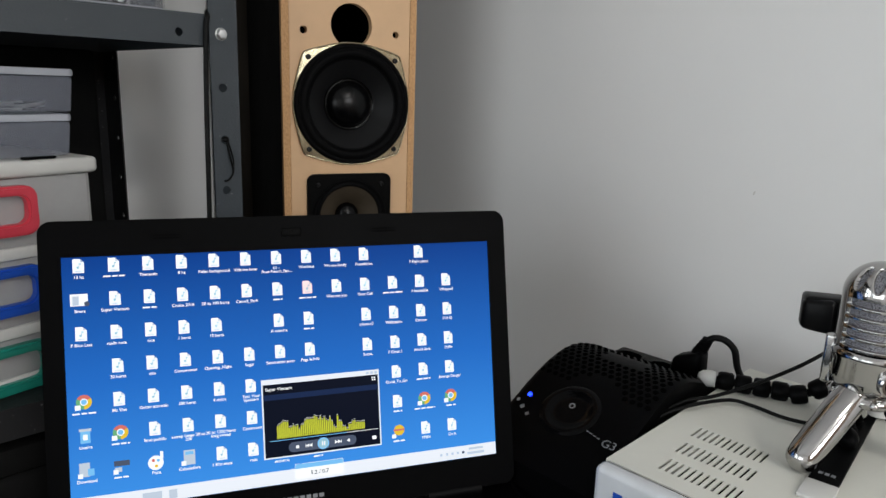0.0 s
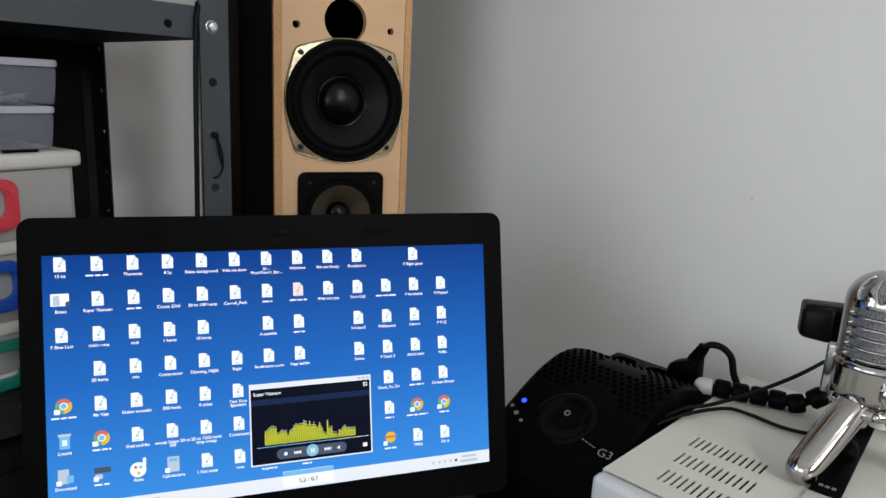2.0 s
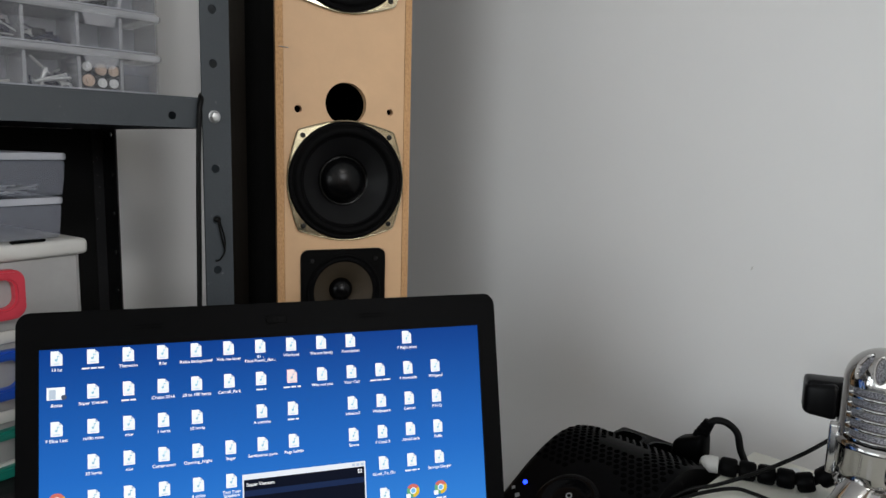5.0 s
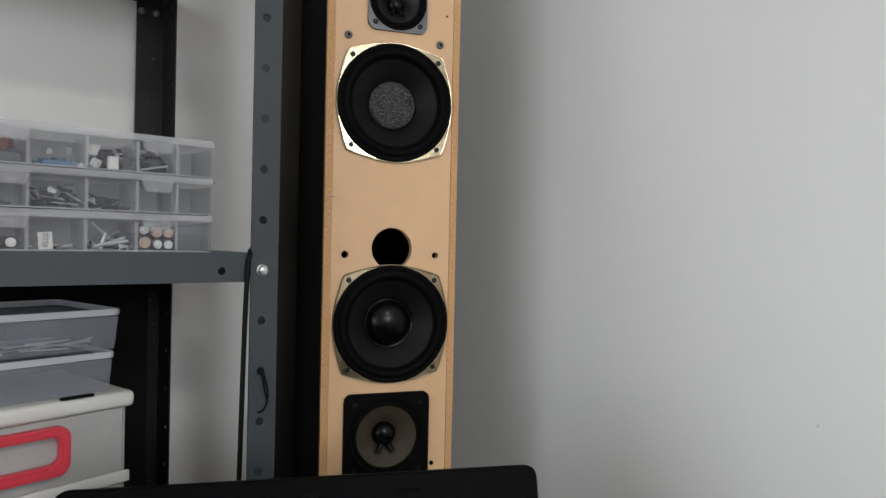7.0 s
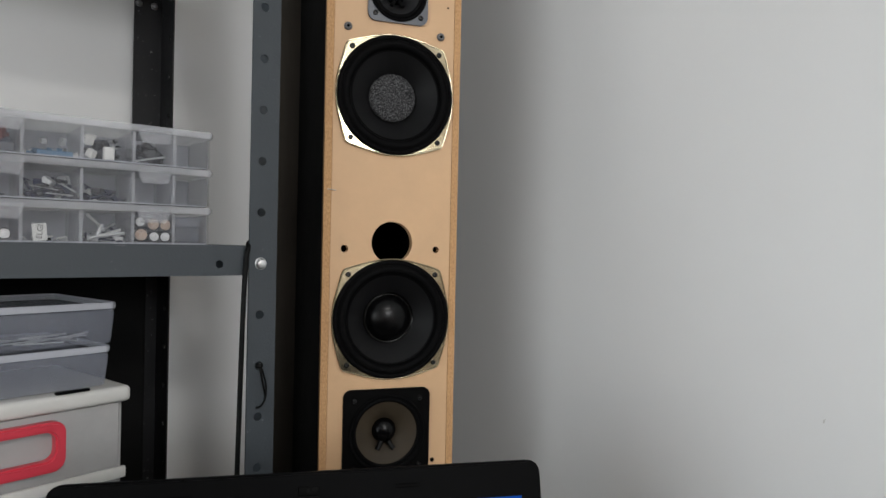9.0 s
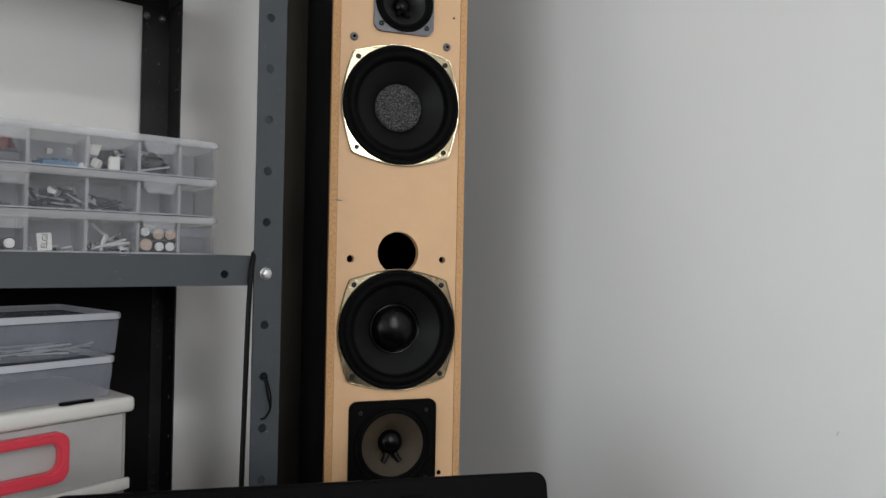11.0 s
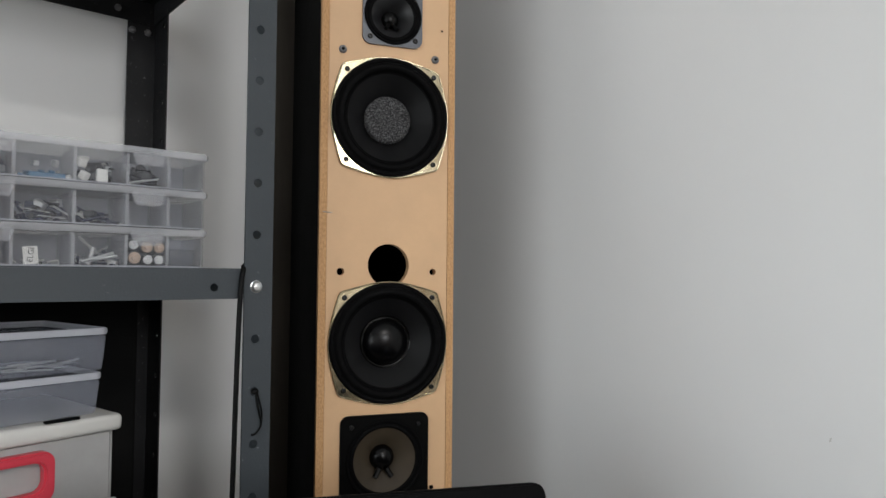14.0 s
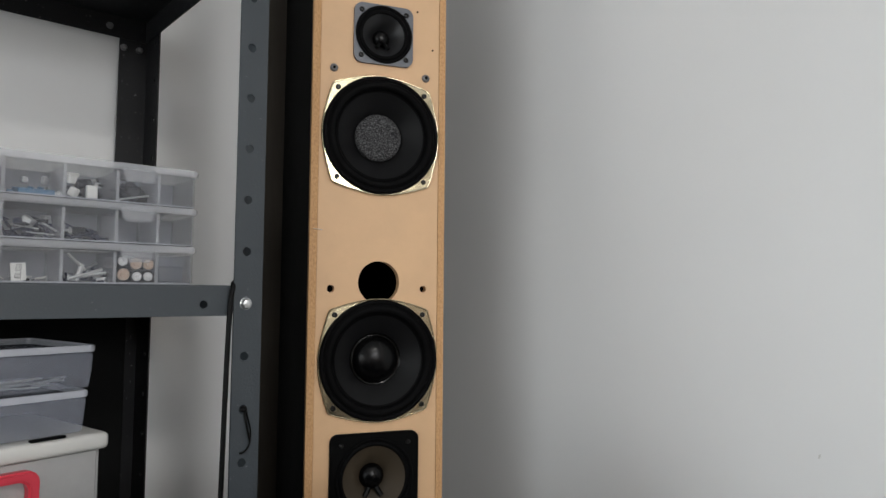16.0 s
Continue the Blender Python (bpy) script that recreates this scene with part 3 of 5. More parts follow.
SCX0, SCX1, SCY0, SCY1 = -0.1514, 0.1916, -0.1075, 0.0846
laptop = root("laptop", LAP, "open black laptop with a lit blue desktop screen", "laptop")


def screen_blue():
    m = glow("screen_blue", (0.02, 0.10, 0.50), SCREEN)
    nt = m.node_tree
    tc = nt.nodes.new("ShaderNodeTexCoord")
    sep = nt.nodes.new("ShaderNodeSeparateXYZ")
    ramp = nt.nodes.new("ShaderNodeValToRGB")
    ramp.color_ramp.elements[0].color, ramp.color_ramp.elements[1].color = (0.044, 0.272, 0.77, 1), (0.0032, 0.046, 0.255, 1)
    mid = ramp.color_ramp.elements.new(0.5)
    mid.color = (0.0155, 0.138, 0.52, 1)
    nt.links.new(tc.outputs["Generated"], sep.inputs[0])
    nt.links.new(sep.outputs[1], ramp.inputs[0])
    nt.links.new(ramp.outputs[0], nt.nodes["Principled BSDF"].inputs["Emission Color"])
    return m


M_SCREEN = screen_blue()
M_ICON = glow("icon_white", (0.95, 0.98, 1.0), SCREEN)
M_ICPINK = glow("icon_pink", (0.95, 0.76, 0.76), SCREEN)
M_NOTE = glow("icon_note", (0.30, 0.52, 0.62), SCREEN)
M_FOLD = glow("icon_fold", (0.50, 0.58, 0.68), SCREEN)
M_TEXTW = glow("caption_white", (0.95, 0.97, 1.0), SCREEN)
M_TASK = glow("taskbar_pale", (0.78, 0.83, 0.90), SCREEN)
M_WINBLK = glow("player_black", (0.003, 0.005, 0.014), SCREEN)
M_WINBAND = glow("player_band", (0.010, 0.022, 0.07), SCREEN)
M_EQ = glow("equaliser_yellow", (0.56, 0.60, 0.045), SCREEN)
M_CTRL = glow("player_controls", (0.07, 0.09, 0.14), SCREEN)
M_CYAN = glow("pale_blue", (0.18, 0.50, 0.85), SCREEN)
M_ICRED = glow("icon_red", (0.62, 0.16, 0.13), SCREEN)
M_ICYEL = glow("icon_yellow", (0.75, 0.50, 0.04), SCREEN)
M_ICGRN = glow("icon_green", (0.14, 0.40, 0.20), SCREEN)
M_DARKTXT = glow("dark_caption", (0.03, 0.04, 0.06), SCREEN)

bm = bmesh.new()
cx, cy = (LIDX0 + LIDX1) / 2, (LIDY0 + LIDY1) / 2
w, h = LIDX1 - LIDX0, LIDY1 - LIDY0
prism(bm, rounded(w, h, 0.010, cx, cy), -0.0120, -0.0010)
bmesh.ops.bevel(bm, geom=[e for e in bm.edges if e.is_valid and abs(e.calc_face_angle(0)) > 1.2 and abs(e.verts[0].co.z - e.verts[1].co.z) < 1e-6], offset=0.002, segments=2, affect="EDGES")
lid = part("lid", bm, M_BEZEL, laptop, "black laptop lid")
bm = bmesh.new()
prism(bm, rounded(w - 0.003, h - 0.003, 0.009, cx, cy), -0.0009, 0.0012, [[(SCX0, SCY0), (SCX1, SCY0), (SCX1, SCY1), (SCX0, SCY1)]])
bezel = part("bezel", bm, M_BEZEL, laptop, "matt black screen bezel", smooth=False)
bm = bmesh.new()
box(bm, (SCX0 + 0.0002, SCY0 + 0.0002, -0.0008), (SCX1 - 0.0002, SCY1 - 0.0002, 0.0))
screen = part("screen", bm, M_SCREEN, laptop, "lit blue computer desktop with rows of icons", smooth=False)
bm = bmesh.new()
box(bm, (0.0105, 0.0948, 0.0013), (0.0265, 0.1016, 0.0018), 0.0008)
lathe(bm, [(0.0022, 0.0018), (0.0020, 0.0023), (0.0012, 0.0022), (0, 0.0020)], m=at(0.0187, 0.0982, 0), n=16)
part("webcam", bm, M_BLKPLATE, laptop, "small glossy webcam")
for x in (-0.077, 0.096):
    for dy in (-0.0012, 0.0012):
        bm = bmesh.new()
        box(bm, (x - 0.010, 0.0980 + dy - 0.0004, 0.0012), (x + 0.010, 0.0980 + dy + 0.0004, 0.0015))
        part("microphone_slot", bm, M_HOLE, laptop, smooth=False)
for k in range(7):      # maker's mark under the screen, as plain bars
    bm = bmesh.new()
    box(bm, (0.001 + 0.0052 * k, -0.1218, 0.0012), (0.0048 + 0.0052 * k, -0.1186, 0.0015))
    part("maker_mark", bm, M_GREYPRINT, laptop, smooth=False)
# base with hinges, lying level on the desk
inv = LAP.inverted()
yaw = math.atan2(LU.y, LU.x)
hinge = LAP @ Vector((cx, LIDY0, -0.006))
BASE = inv @ Matrix.Translation((hinge.x, hinge.y, DESK_Z)) @ Matrix.Rotation(yaw, 4, "Z")
bm = bmesh.new()
box(bm, (-w / 2, -0.255, 0.004), (w / 2, 0.012, hinge.z - DESK_Z - 0.004), 0.005, m=BASE, seg=3)
part("base", bm, M_BEZEL, laptop)
for s in (-1, 1):
    bm = bmesh.new()
    lathe(bm, [(0, -0.025), (0.0065, -0.025), (0.0065, 0.025), (0, 0.025)], n=20, m=BASE @ at(s * 0.13, -0.002, hinge.z - DESK_Z) @ Matrix.Rotation(radians(90), 4, "Y"))
    part("hinge", bm, M_BLKPLAST, laptop)
    for y in (-0.235, -0.01):
        bm = bmesh.new()
        lathe(bm, [(0, 0), (0.006, 0), (0.006, 0.0045), (0, 0.0045)], n=14, m=BASE @ at(s * 0.165, y, 0))
        part("rubber_foot", bm, M_RUBBER, laptop)
bm = bmesh.new()
box(bm, (-0.165, -0.125, hinge.z - DESK_Z - 0.0042), (0.165, -0.020, hinge.z - DESK_Z - 0.0030), m=BASE)
part("keyboard", bm, M_BLKPLAST, laptop, smooth=False)
bm = bmesh.new()
box(bm, (-0.05, -0.235, hinge.z - DESK_Z - 0.0042), (0.05, -0.165, hinge.z - DESK_Z - 0.0034), m=BASE)
part("touchpad", bm, M_GLOSSBLK, laptop, smooth=False)


def on_screen(name, bm, material):
    return part(name, bm, material, screen, smooth=False)


def flat(bm, x0, y0, x1, y1, h=0.0003, mi=0):
    vs = [bm.verts.new(c) for c in ((x0, y0, h), (x1, y0, h), (x1, y1, h), (x0, y1, h))]
    bm.faces.new(vs).material_index = mi


def disc(bm, x, y, r, h=0.0003, mi=0, n=20, a0=0, a1=360):
    vs = [bm.verts.new((x + r * math.cos(radians(a0 + (a1 - a0) * k / n)), y + r * math.sin(radians(a0 + (a1 - a0) * k / n)), h)) for k in range(n if a1 - a0 == 360 else n + 1)]
    if a1 - a0 != 360:
        vs.insert(0, bm.verts.new((x, y, h)))
    bm.faces.new(vs).material_index = mi


def words(text, x, y, size, material, align="CENTER", h=0.0004):
    cu = bpy.data.curves.new("caption", "FONT")
    cu.body, cu.size, cu.align_x, cu.align_y = text, size, align, "CENTER"
    cu.space_line, cu.offset = 0.85, size * 0.018
    tmp = bpy.data.objects.new("caption", cu)
    me = bpy.data.meshes.new_from_object(tmp)
    bpy.data.objects.remove(tmp)
    bpy.data.curves.remove(cu)
    me.materials.clear()
    me.materials.append(material)
    me.transform(Matrix.Translation((x, y, h)))
    ob = new("caption", me)
    ob.parent = screen
    return ob


def bars(x, y, n, material=None):
    """A caption as plain bars of n characters."""
    bm = bmesh.new()
    width = 0.00125 * n
    x0, k = x - width / 2, 0
    while x0 < x + width / 2 - 0.0005:
        ln = (0.0052, 0.0038, 0.0061)[k % 3]
        flat(bm, x0, y - 0.0006, min(x0 + ln, x + width / 2), y + 0.0006, 0.0004)
        x0, k = x0 + ln + 0.0010, k + 1
    on_screen("caption_bar", bm, material or M_TEXTW)


def page_mesh():
    bm = bmesh.new()
    W, H, F = 0.0039, 0.0053, 0.0026
    vs = [bm.verts.new((x, y, 0.0003)) for x, y in ((-W, -H), (W, -H), (W, H - F), (W - F, H), (-W, H))]
    bm.faces.new(vs)
    vs = [bm.verts.new((x, y, 0.0004)) for x, y in ((W - F, H), (W - F, H - F), (W, H - F))]
    bm.faces.new(vs).material_index = 2
    disc(bm, -0.0003, -0.0012, 0.0010, 0.0004, 1, 10)          # note
    flat(bm, 0.0003, -0.0012, 0.0008, 0.0022, 0.0004, 1)
    flat(bm, 0.0008, 0.0011, 0.0020, 0.0019, 0.0004, 1)
    flat(bm, -0.0022, -0.0044, 0.0022, -0.0036, 0.0004, 2)
    me = bpy.data.meshes.new("icon")
    bm.to_mesh(me)
    bm.free()
    for m in (M_ICON, M_NOTE, M_FOLD):
        me.materials.append(m)
    return me


PAGE = page_mesh()
CU, CV, X0, Y0 = 0.02420, 0.02560, -0.1397, 0.0778


def icon(col, row, text="", n=0, x=None):
    ob = new("icon", PAGE)
    ob.parent = screen
    x, y = X0 + CU * col, Y0 - CV * row
    ob.matrix_local = at(x, y, 0)
    if (col, row) == (7, 1):        # one page is pink
        ob.data = PAGE.copy()
        ob.data.materials[0] = M_ICPINK
    caption(x, y, text, n)


def caption(x, y, text, n):
    if text:
        words(text, x, y - (0.0086 if "\n" not in text else 0.0099), 0.0033, M_TEXTW)
    elif n:
        bars(x, y - 0.0086, n)


GRID = [
    ["13 hz", 12, "Theremin", "8 hz", "Relax background", "Vida me levar", "01 -\nPout-Pourri_Bar...", "Workout", "We are family", "Foundation", None, "F Right place", None],
    [None, "Super Vietnam", 8, "Cruize 2016", "20 to 100 hertz", "Carroll_Park", 6, 11, "Was not you", "Your Call", 14, "F Inevitable", "Whipped"],
    ["F Blue Last", "ruido rosa", "nice", "1 hertz", "10 hertz", None, "A cozinha", 7, None, "Infusion2", "Wallpapers", "Cancun", "P H Q"],
    [None, "30 hertz", "mix", "Compressor", "Opening_Night", "Sugar", "Sentimento puro", "Pega ladrão", None, "Sirena", "F Canal 3", "Afraid dark", "Puffle"],
    [None, "Mc Viet", "Guitar acoustic", "300 hertz", "4 ciclos", "Test Your\nSpeakers", None, None, None, None, "Good_To_Go", 10, "Strange Danger"],
    [None, None, "Sinal padrão", "sweep longo 20 to\n20k", "20 to 1320 hertz\nlong sweep", "Continuum", None, None, None, None, 6, None, None],
    [None, None, None, None, "1 Khz teste", "rosa", None, None, None, None, None, "TPBN", "On it"],
]
for row, line in enumerate(GRID):
    for col, entry in enumerate(line):
        if entry is not None:
            icon(col, row, entry if isinstance(entry, str) else "", entry if isinstance(entry, int) else 0)


def wheel_icon(col, row, n):
    """A round red, yellow and green browser mark with a blue middle."""
    x, y = X0 + CU * col, Y0 - CV * row
    bm = bmesh.new()
    for k, mi in enumerate((0, 1, 2)):
        disc(bm, x, y, 0.0055, 0.0003, mi, 10, 30 + 120 * k, 150 + 120 * k)
    disc(bm, x, y, 0.0027, 0.0004, 3)
    disc(bm, x, y, 0.0020, 0.0005, 4)
    flat(bm, x - 0.0062, y - 0.0058, x - 0.0024, y - 0.0022, 0.0005, 3)
    on_screen("icon", bm, [M_ICRED, M_ICGRN, M_ICYEL, M_ICON, M_CYAN])
    caption(x, y, "", n)


for col, row, n in ((0, 4, 13), (1, 5, 10), (11, 5, 15), (12, 5, 7)):
    wheel_icon(col, row, n)


def other_icon(col, row, pieces, mats, text="", n=0):
    x, y = X0 + CU * col, Y0 - CV * row
    bm = bmesh.new()
    for kind, mi, v in pieces:
        if kind == "f":
            flat(bm, x + v[0], y + v[1], x + v[2], y + v[3], v[4], mi)
        else:
            disc(bm, x + v[0], y + v[1], v[2], v[3], mi)
    on_screen("icon", bm, mats)
    caption(x, y, text, n)


other_icon(0, 1, [("f", 0, (-0.0065, -0.0045, 0.0055, 0.0045, 0.0003)), ("f", 1, (-0.005, -0.004, -0.0005, 0.003, 0.0004)), ("d", 2, (0.0048, -0.0030, 0.0019, 0.0005))], [M_ICON, M_FOLD, M_CTRL], "Bossa")
other_icon(0, 5, [("f", 0, (-0.0034, -0.0055, 0.0034, 0.0040, 0.0003)), ("f", 1, (-0.0042, 0.0035, 0.0042, 0.0055, 0.0004)), ("f", 2, (-0.0015, -0.003, 0.0015, 0.001, 0.0004))], [M_CYAN, M_FOLD, M_ICON], "Lixeira")
other_icon(0, 6, [("f", 0, (-0.0050, -0.0050, 0.0022, 0.0055, 0.0003)), ("f", 1, (0.0008, -0.0045, 0.0052, 0.0008, 0.0004)), ("f", 2, (-0.006, -0.006, -0.0026, -0.0026, 0.0005))], [M_FOLD, M_CYAN, M_ICON], "Download")
other_icon(1, 6, [("f", 0, (-0.0055, 0.0000, 0.0055, 0.0040, 0.0003)), ("f", 1, (-0.005, -0.0045, 0.0, -0.001, 0.0003)), ("f", 2, (-0.006, -0.006, -0.0026, -0.0026, 0.0005))], [M_CTRL, M_FOLD, M_ICON], "", 9)
other_icon(2, 6, [("d", 0, (-0.0003, -0.0010, 0.0056, 0.0003)), ("d", 1, (-0.002, 0.001, 0.0012, 0.0004)), ("d", 2, (0.0015, 0.0008, 0.0012, 0.0004)), ("d", 3, (0.0, -0.0035, 0.0012, 0.0004)), ("f", 0, (0.003, 0.002, 0.0052, 0.0075, 0.0003))], [M_ICON, M_ICRED, M_CYAN, M_ICYEL], "Paint")
other_icon(3, 6, [("f", 0, (-0.0042, -0.0058, 0.0042, 0.0058, 0.0003)), ("f", 1, (-0.0030, 0.0022, 0.0030, 0.0046, 0.0004)), ("f", 2, (-0.006, -0.006, -0.0026, -0.0026, 0.0005))], [M_FOLD, M_CYAN, M_ICON], "Calculadora")
other_icon(10, 6, [("d", 0, (0.0004, 0.0005, 0.0046, 0.0003)), ("f", 1, (-0.0046, 0.0, 0.005, 0.0016, 0.0004)), ("f", 2, (-0.006, -0.006, -0.0026, -0.0026, 0.0005))], [M_ICYEL, M_ICRED, M_ICON], "", 8)

# player window with its equaliser
PX0, PX1, PY0, PY1 = -0.0106, 0.0868, -0.0858, -0.0212
bm = bmesh.new()
flat(bm, PX0, PY0, PX1, PY1, 0.0006, 0)
flat(bm, PX0 + 0.0011, PY0 + 0.0011, PX1 - 0.0011, PY1 - 0.0042, 0.0007, 1)
flat(bm, PX0 + 0.0011, PY1 - 0.0170, PX1 - 0.0011, PY1 - 0.0125, 0.0008, 2)
for k in range(3):
    flat(bm, PX1 - 0.0040 - 0.0036 * k, PY1 - 0.0034, PX1 - 0.0014 - 0.0036 * k, PY1 - 0.0012, 0.0008, 3)
on_screen("player_window", bm, [M_TASK, M_WINBLK, M_WINBAND, M_FOLD])
words("Super Vietnam", PX0 + 0.003, PY1 - 0.0082, 0.0036, M_TEXTW, "LEFT", 0.0010)
rnd = random.Random(5)
bm = bmesh.new()
for k in range(46):
    x = 0.0005 + 0.00158 * k
    hgt = float(np.interp(k, (0, 4, 7, 11, 16, 20, 25, 28, 30, 31, 34, 36, 40, 45), (0.010, 0.0125, 0.0085, 0.0075, 0.0150, 0.0135, 0.0125, 0.0105, 0.0015, 0.0120, 0.0035, 0.0025, 0.0065, 0.0075)))
    hgt = max(0.0012, hgt + rnd.uniform(-0.0020, 0.0020))
    flat(bm, x, -0.0700, x + 0.00115, -0.0700 + hgt, 0.0009, 0)
    flat(bm, x, -0.0700 + hgt + 0.0008, x + 0.00115, -0.0700 + hgt + 0.0012, 0.0009, 1)
on_screen("equaliser", bm, [M_EQ, M_TEXTW])
bm = bmesh.new()
flat(bm, PX0 + 0.005, -0.0717, PX0 + 0.0680, -0.0712, 0.0009, 1)
flat(bm, PX0 + 0.0680, -0.0717, PX1 - 0.003, -0.0713, 0.0009, 2)
vs = [bm.verts.new((x, y, 0.0009)) for x, y in rounded(0.0560, 0.0082, 0.004, 0.0372, -0.0782)]
bm.faces.new(vs).material_index = 0
on_screen("control_bar", bm, [M_CTRL, M_CYAN, M_TEXTW, M_NOTE])
bm = bmesh.new()
disc(bm, 0.0374, -0.0780, 0.0049, 0.0010, 1, 24)
disc(bm, 0.0374, -0.0780, 0.0040, 0.0011, 3, 24)
for x in (0.0362, 0.0380):
    flat(bm, x, -0.0797, x + 0.0009, -0.0763, 0.0012, 2)
on_screen("pause_button", bm, [M_CTRL, M_CYAN, M_TEXTW, M_NOTE])
bm = bmesh.new()
flat(bm, 0.0150, -0.0795, 0.0175, -0.0770, 0.0011, 2)
for x, d in ((0.0258, -1), (0.0283, -1), (0.0470, 1), (0.0495, 1), (0.0595, -1)):    # skip arrows and the loudspeaker mark
    bm.faces.new([bm.verts.new(c) for c in ((x, -0.0798, 0.0011), (x + d * 0.0025, -0.0782, 0.0011), (x, -0.0766, 0.0011))][::d]).material_index = 2
for x in (0.0228, 0.0520):
    flat(bm, x, -0.0796, x + 0.0005, -0.0768, 0.0011, 2)
on_screen("track_button", bm, [M_CTRL, M_CYAN, M_TEXTW, M_NOTE])
bm = bmesh.new()
flat(bm, PX1 - 0.0080, -0.0800, PX1 - 0.0045, -0.0770, 0.0011, 2)
for i in range(2):
    for j in range(2):
        flat(bm, PX1 - 0.0065 + 0.0020 * i, PY1 - 0.0090 + 0.0018 * j, PX1 - 0.0052 + 0.0020 * i, PY1 - 0.0078 + 0.0018 * j, 0.0010, 2)
on_screen("view_button", bm, [M_CTRL, M_CYAN, M_TEXTW, M_NOTE])
words("esquema", 0.0035, -0.0880, 0.0033, M_TEXTW)
bars(0.0330, -0.0880, 6)
# task bar, tray and the small meter above it
bm = bmesh.new()
flat(bm, SCX0 + 0.0004, SCY0 + 0.0004, SCX1 - 0.0004, -0.0962, 0.0004, 0)
for x, ww in ((-0.102, 0.014), (-0.083, 0.006)):
    flat(bm, x, SCY0 + 0.0015, x + ww, SCY0 + 0.0085, 0.0005, 1)
for k, x in enumerate((0.1385, 0.1440, 0.1490, 0.1540, 0.1590)):
    flat(bm, x, -0.1030, x + 0.0022, -0.1008, 0.0005, 2 if k == 4 else 1)
flat(bm, 0.1655, -0.1005, 0.1790, -0.0985, 0.0005, 1)
flat(bm, 0.1640, -0.1045, 0.1800, -0.1022, 0.0005, 1)
on_screen("task_bar", bm, [M_TASK, M_FOLD, M_CTRL])
bm = bmesh.new()
flat(bm, 0.0135, -0.1050, 0.0535, -0.0925, 0.0006, 0)
flat(bm, 0.0137, -0.0965, 0.0533, -0.0927, 0.0007, 1)
on_screen("meter", bm, [M_ICON, M_CYAN])
words("5,2 / 0,7", 0.0335, -0.1010, 0.0046, M_DARKTXT, "CENTER", 0.0010)

# ---- on the shelves ----


def organiser(z, pieces, label):
    """A flat clear box with a lid, inner walls and clip tabs; pieces fills its compartments."""
    a0, a1, b0, b1, H = -0.115, 0.2340, 0.7765, 0.945, 0.0378
    o = root("organiser_box", ROOM @ at(0, 0, z), label, "storage box", "stacked organiser boxes")
    t = 0.0013
    ac, bc, w, d = (a0 + a1) / 2, (b0 + b1) / 2, a1 - a0, b1 - b0
    bm = bmesh.new()
    prism(bm, rounded(w, d, 0.0085, ac, bc), t, H - 0.007, [rounded(w - 2 * t, d - 2 * t, 0.0072, ac, bc)])
    part("wall", bm, M_CLEAR, o, "clear rounded side wall", angle=30)
    bm = bmesh.new()
    prism(bm, rounded(w - 0.003, d - 0.003, 0.0075, ac, bc), 0, t)
    part("bottom", bm, M_FROST, o, smooth=False)
    bm = bmesh.new()
    box(bm, (a0 + 0.006, b1 - t - 0.0016, t), (a1 - 0.006, b1 - t - 0.0004, H - 0.007))
    part("back_wall", bm, M_FROST, o, smooth=False)
    bm = bmesh.new()
    box(bm, (a1 - 0.0032, b0 + 0.008, t), (a1 - 0.0020, b1 - 0.008, H - 0.008))
    part("end_panel", bm, M_HAZE, o, smooth=False)
    for a in (0.1965, 0.1585, 0.1135, 0.0660, 0.0190, -0.028, -0.073):
        bm = bmesh.new()
        box(bm, (a - 0.0014, b0 + t, t), (a + 0.0014, b1 - t, H - 0.008))
        part("divider", bm, M_RIM, o, smooth=False)
    bm = bmesh.new()
    box(bm, (a0 + t, b0 + 0.062, t), (a1 - t, b0 + 0.0635, H - 0.008))
    part("divider", bm, M_FROST, o, smooth=False)
    bm = bmesh.new()
    prism(bm, rounded(w + 0.005, d + 0.005, 0.0095, ac, bc), H - 0.0068, H - 0.0003)
    bmesh.ops.bevel(bm, geom=[e for e in bm.edges if len(e.link_faces) == 2 and e.calc_face_angle(0) > 1.2], offset=0.0014, segments=2, affect="EDGES")
    part("lid", bm, M_RIM, o, angle=50)
    for a in (0.1770, 0.0520, -0.073):
        bm = bmesh.new()
        prism(bm, [(a - 0.0165, 0.0), (a + 0.0165, 0.0), (a + 0.0115, -0.0135), (a - 0.0115, -0.0135)], 0.0, 0.0022, m=at(0, b0 - 0.0008, H - 0.004) @ FACE)
        part("clip", bm, M_CLIP, o, smooth=False)
    pieces(a0, a1, b0, b1, z)
    return o


def clutter(name, label, category, items, place):
    """One loose heap of small parts, of kind stuff."""
    bm = bmesh.new()
    mats = []
    for k, (m, make) in enumerate(items):
        if m not in mats:
            mats.append(m)
        make(bm, mats.index(m))
    ob = part(name, bm, mats, None, label, smooth=False)
    ob.matrix_world = place or ROOM
    tagged(ob, category=category, kind="stuff")
    return ob


def rod(p, q, r):
    def make(bm, mi):
        d = Vector(q) - Vector(p)
        m = Matrix.Translation(p) @ d.to_track_quat("Z", "Y").to_matrix().to_4x4()
        lathe(bm, [(0, 0), (r, 0), (r, d.length), (0, d.length)], m=m, n=8, mi=mi)
    return make


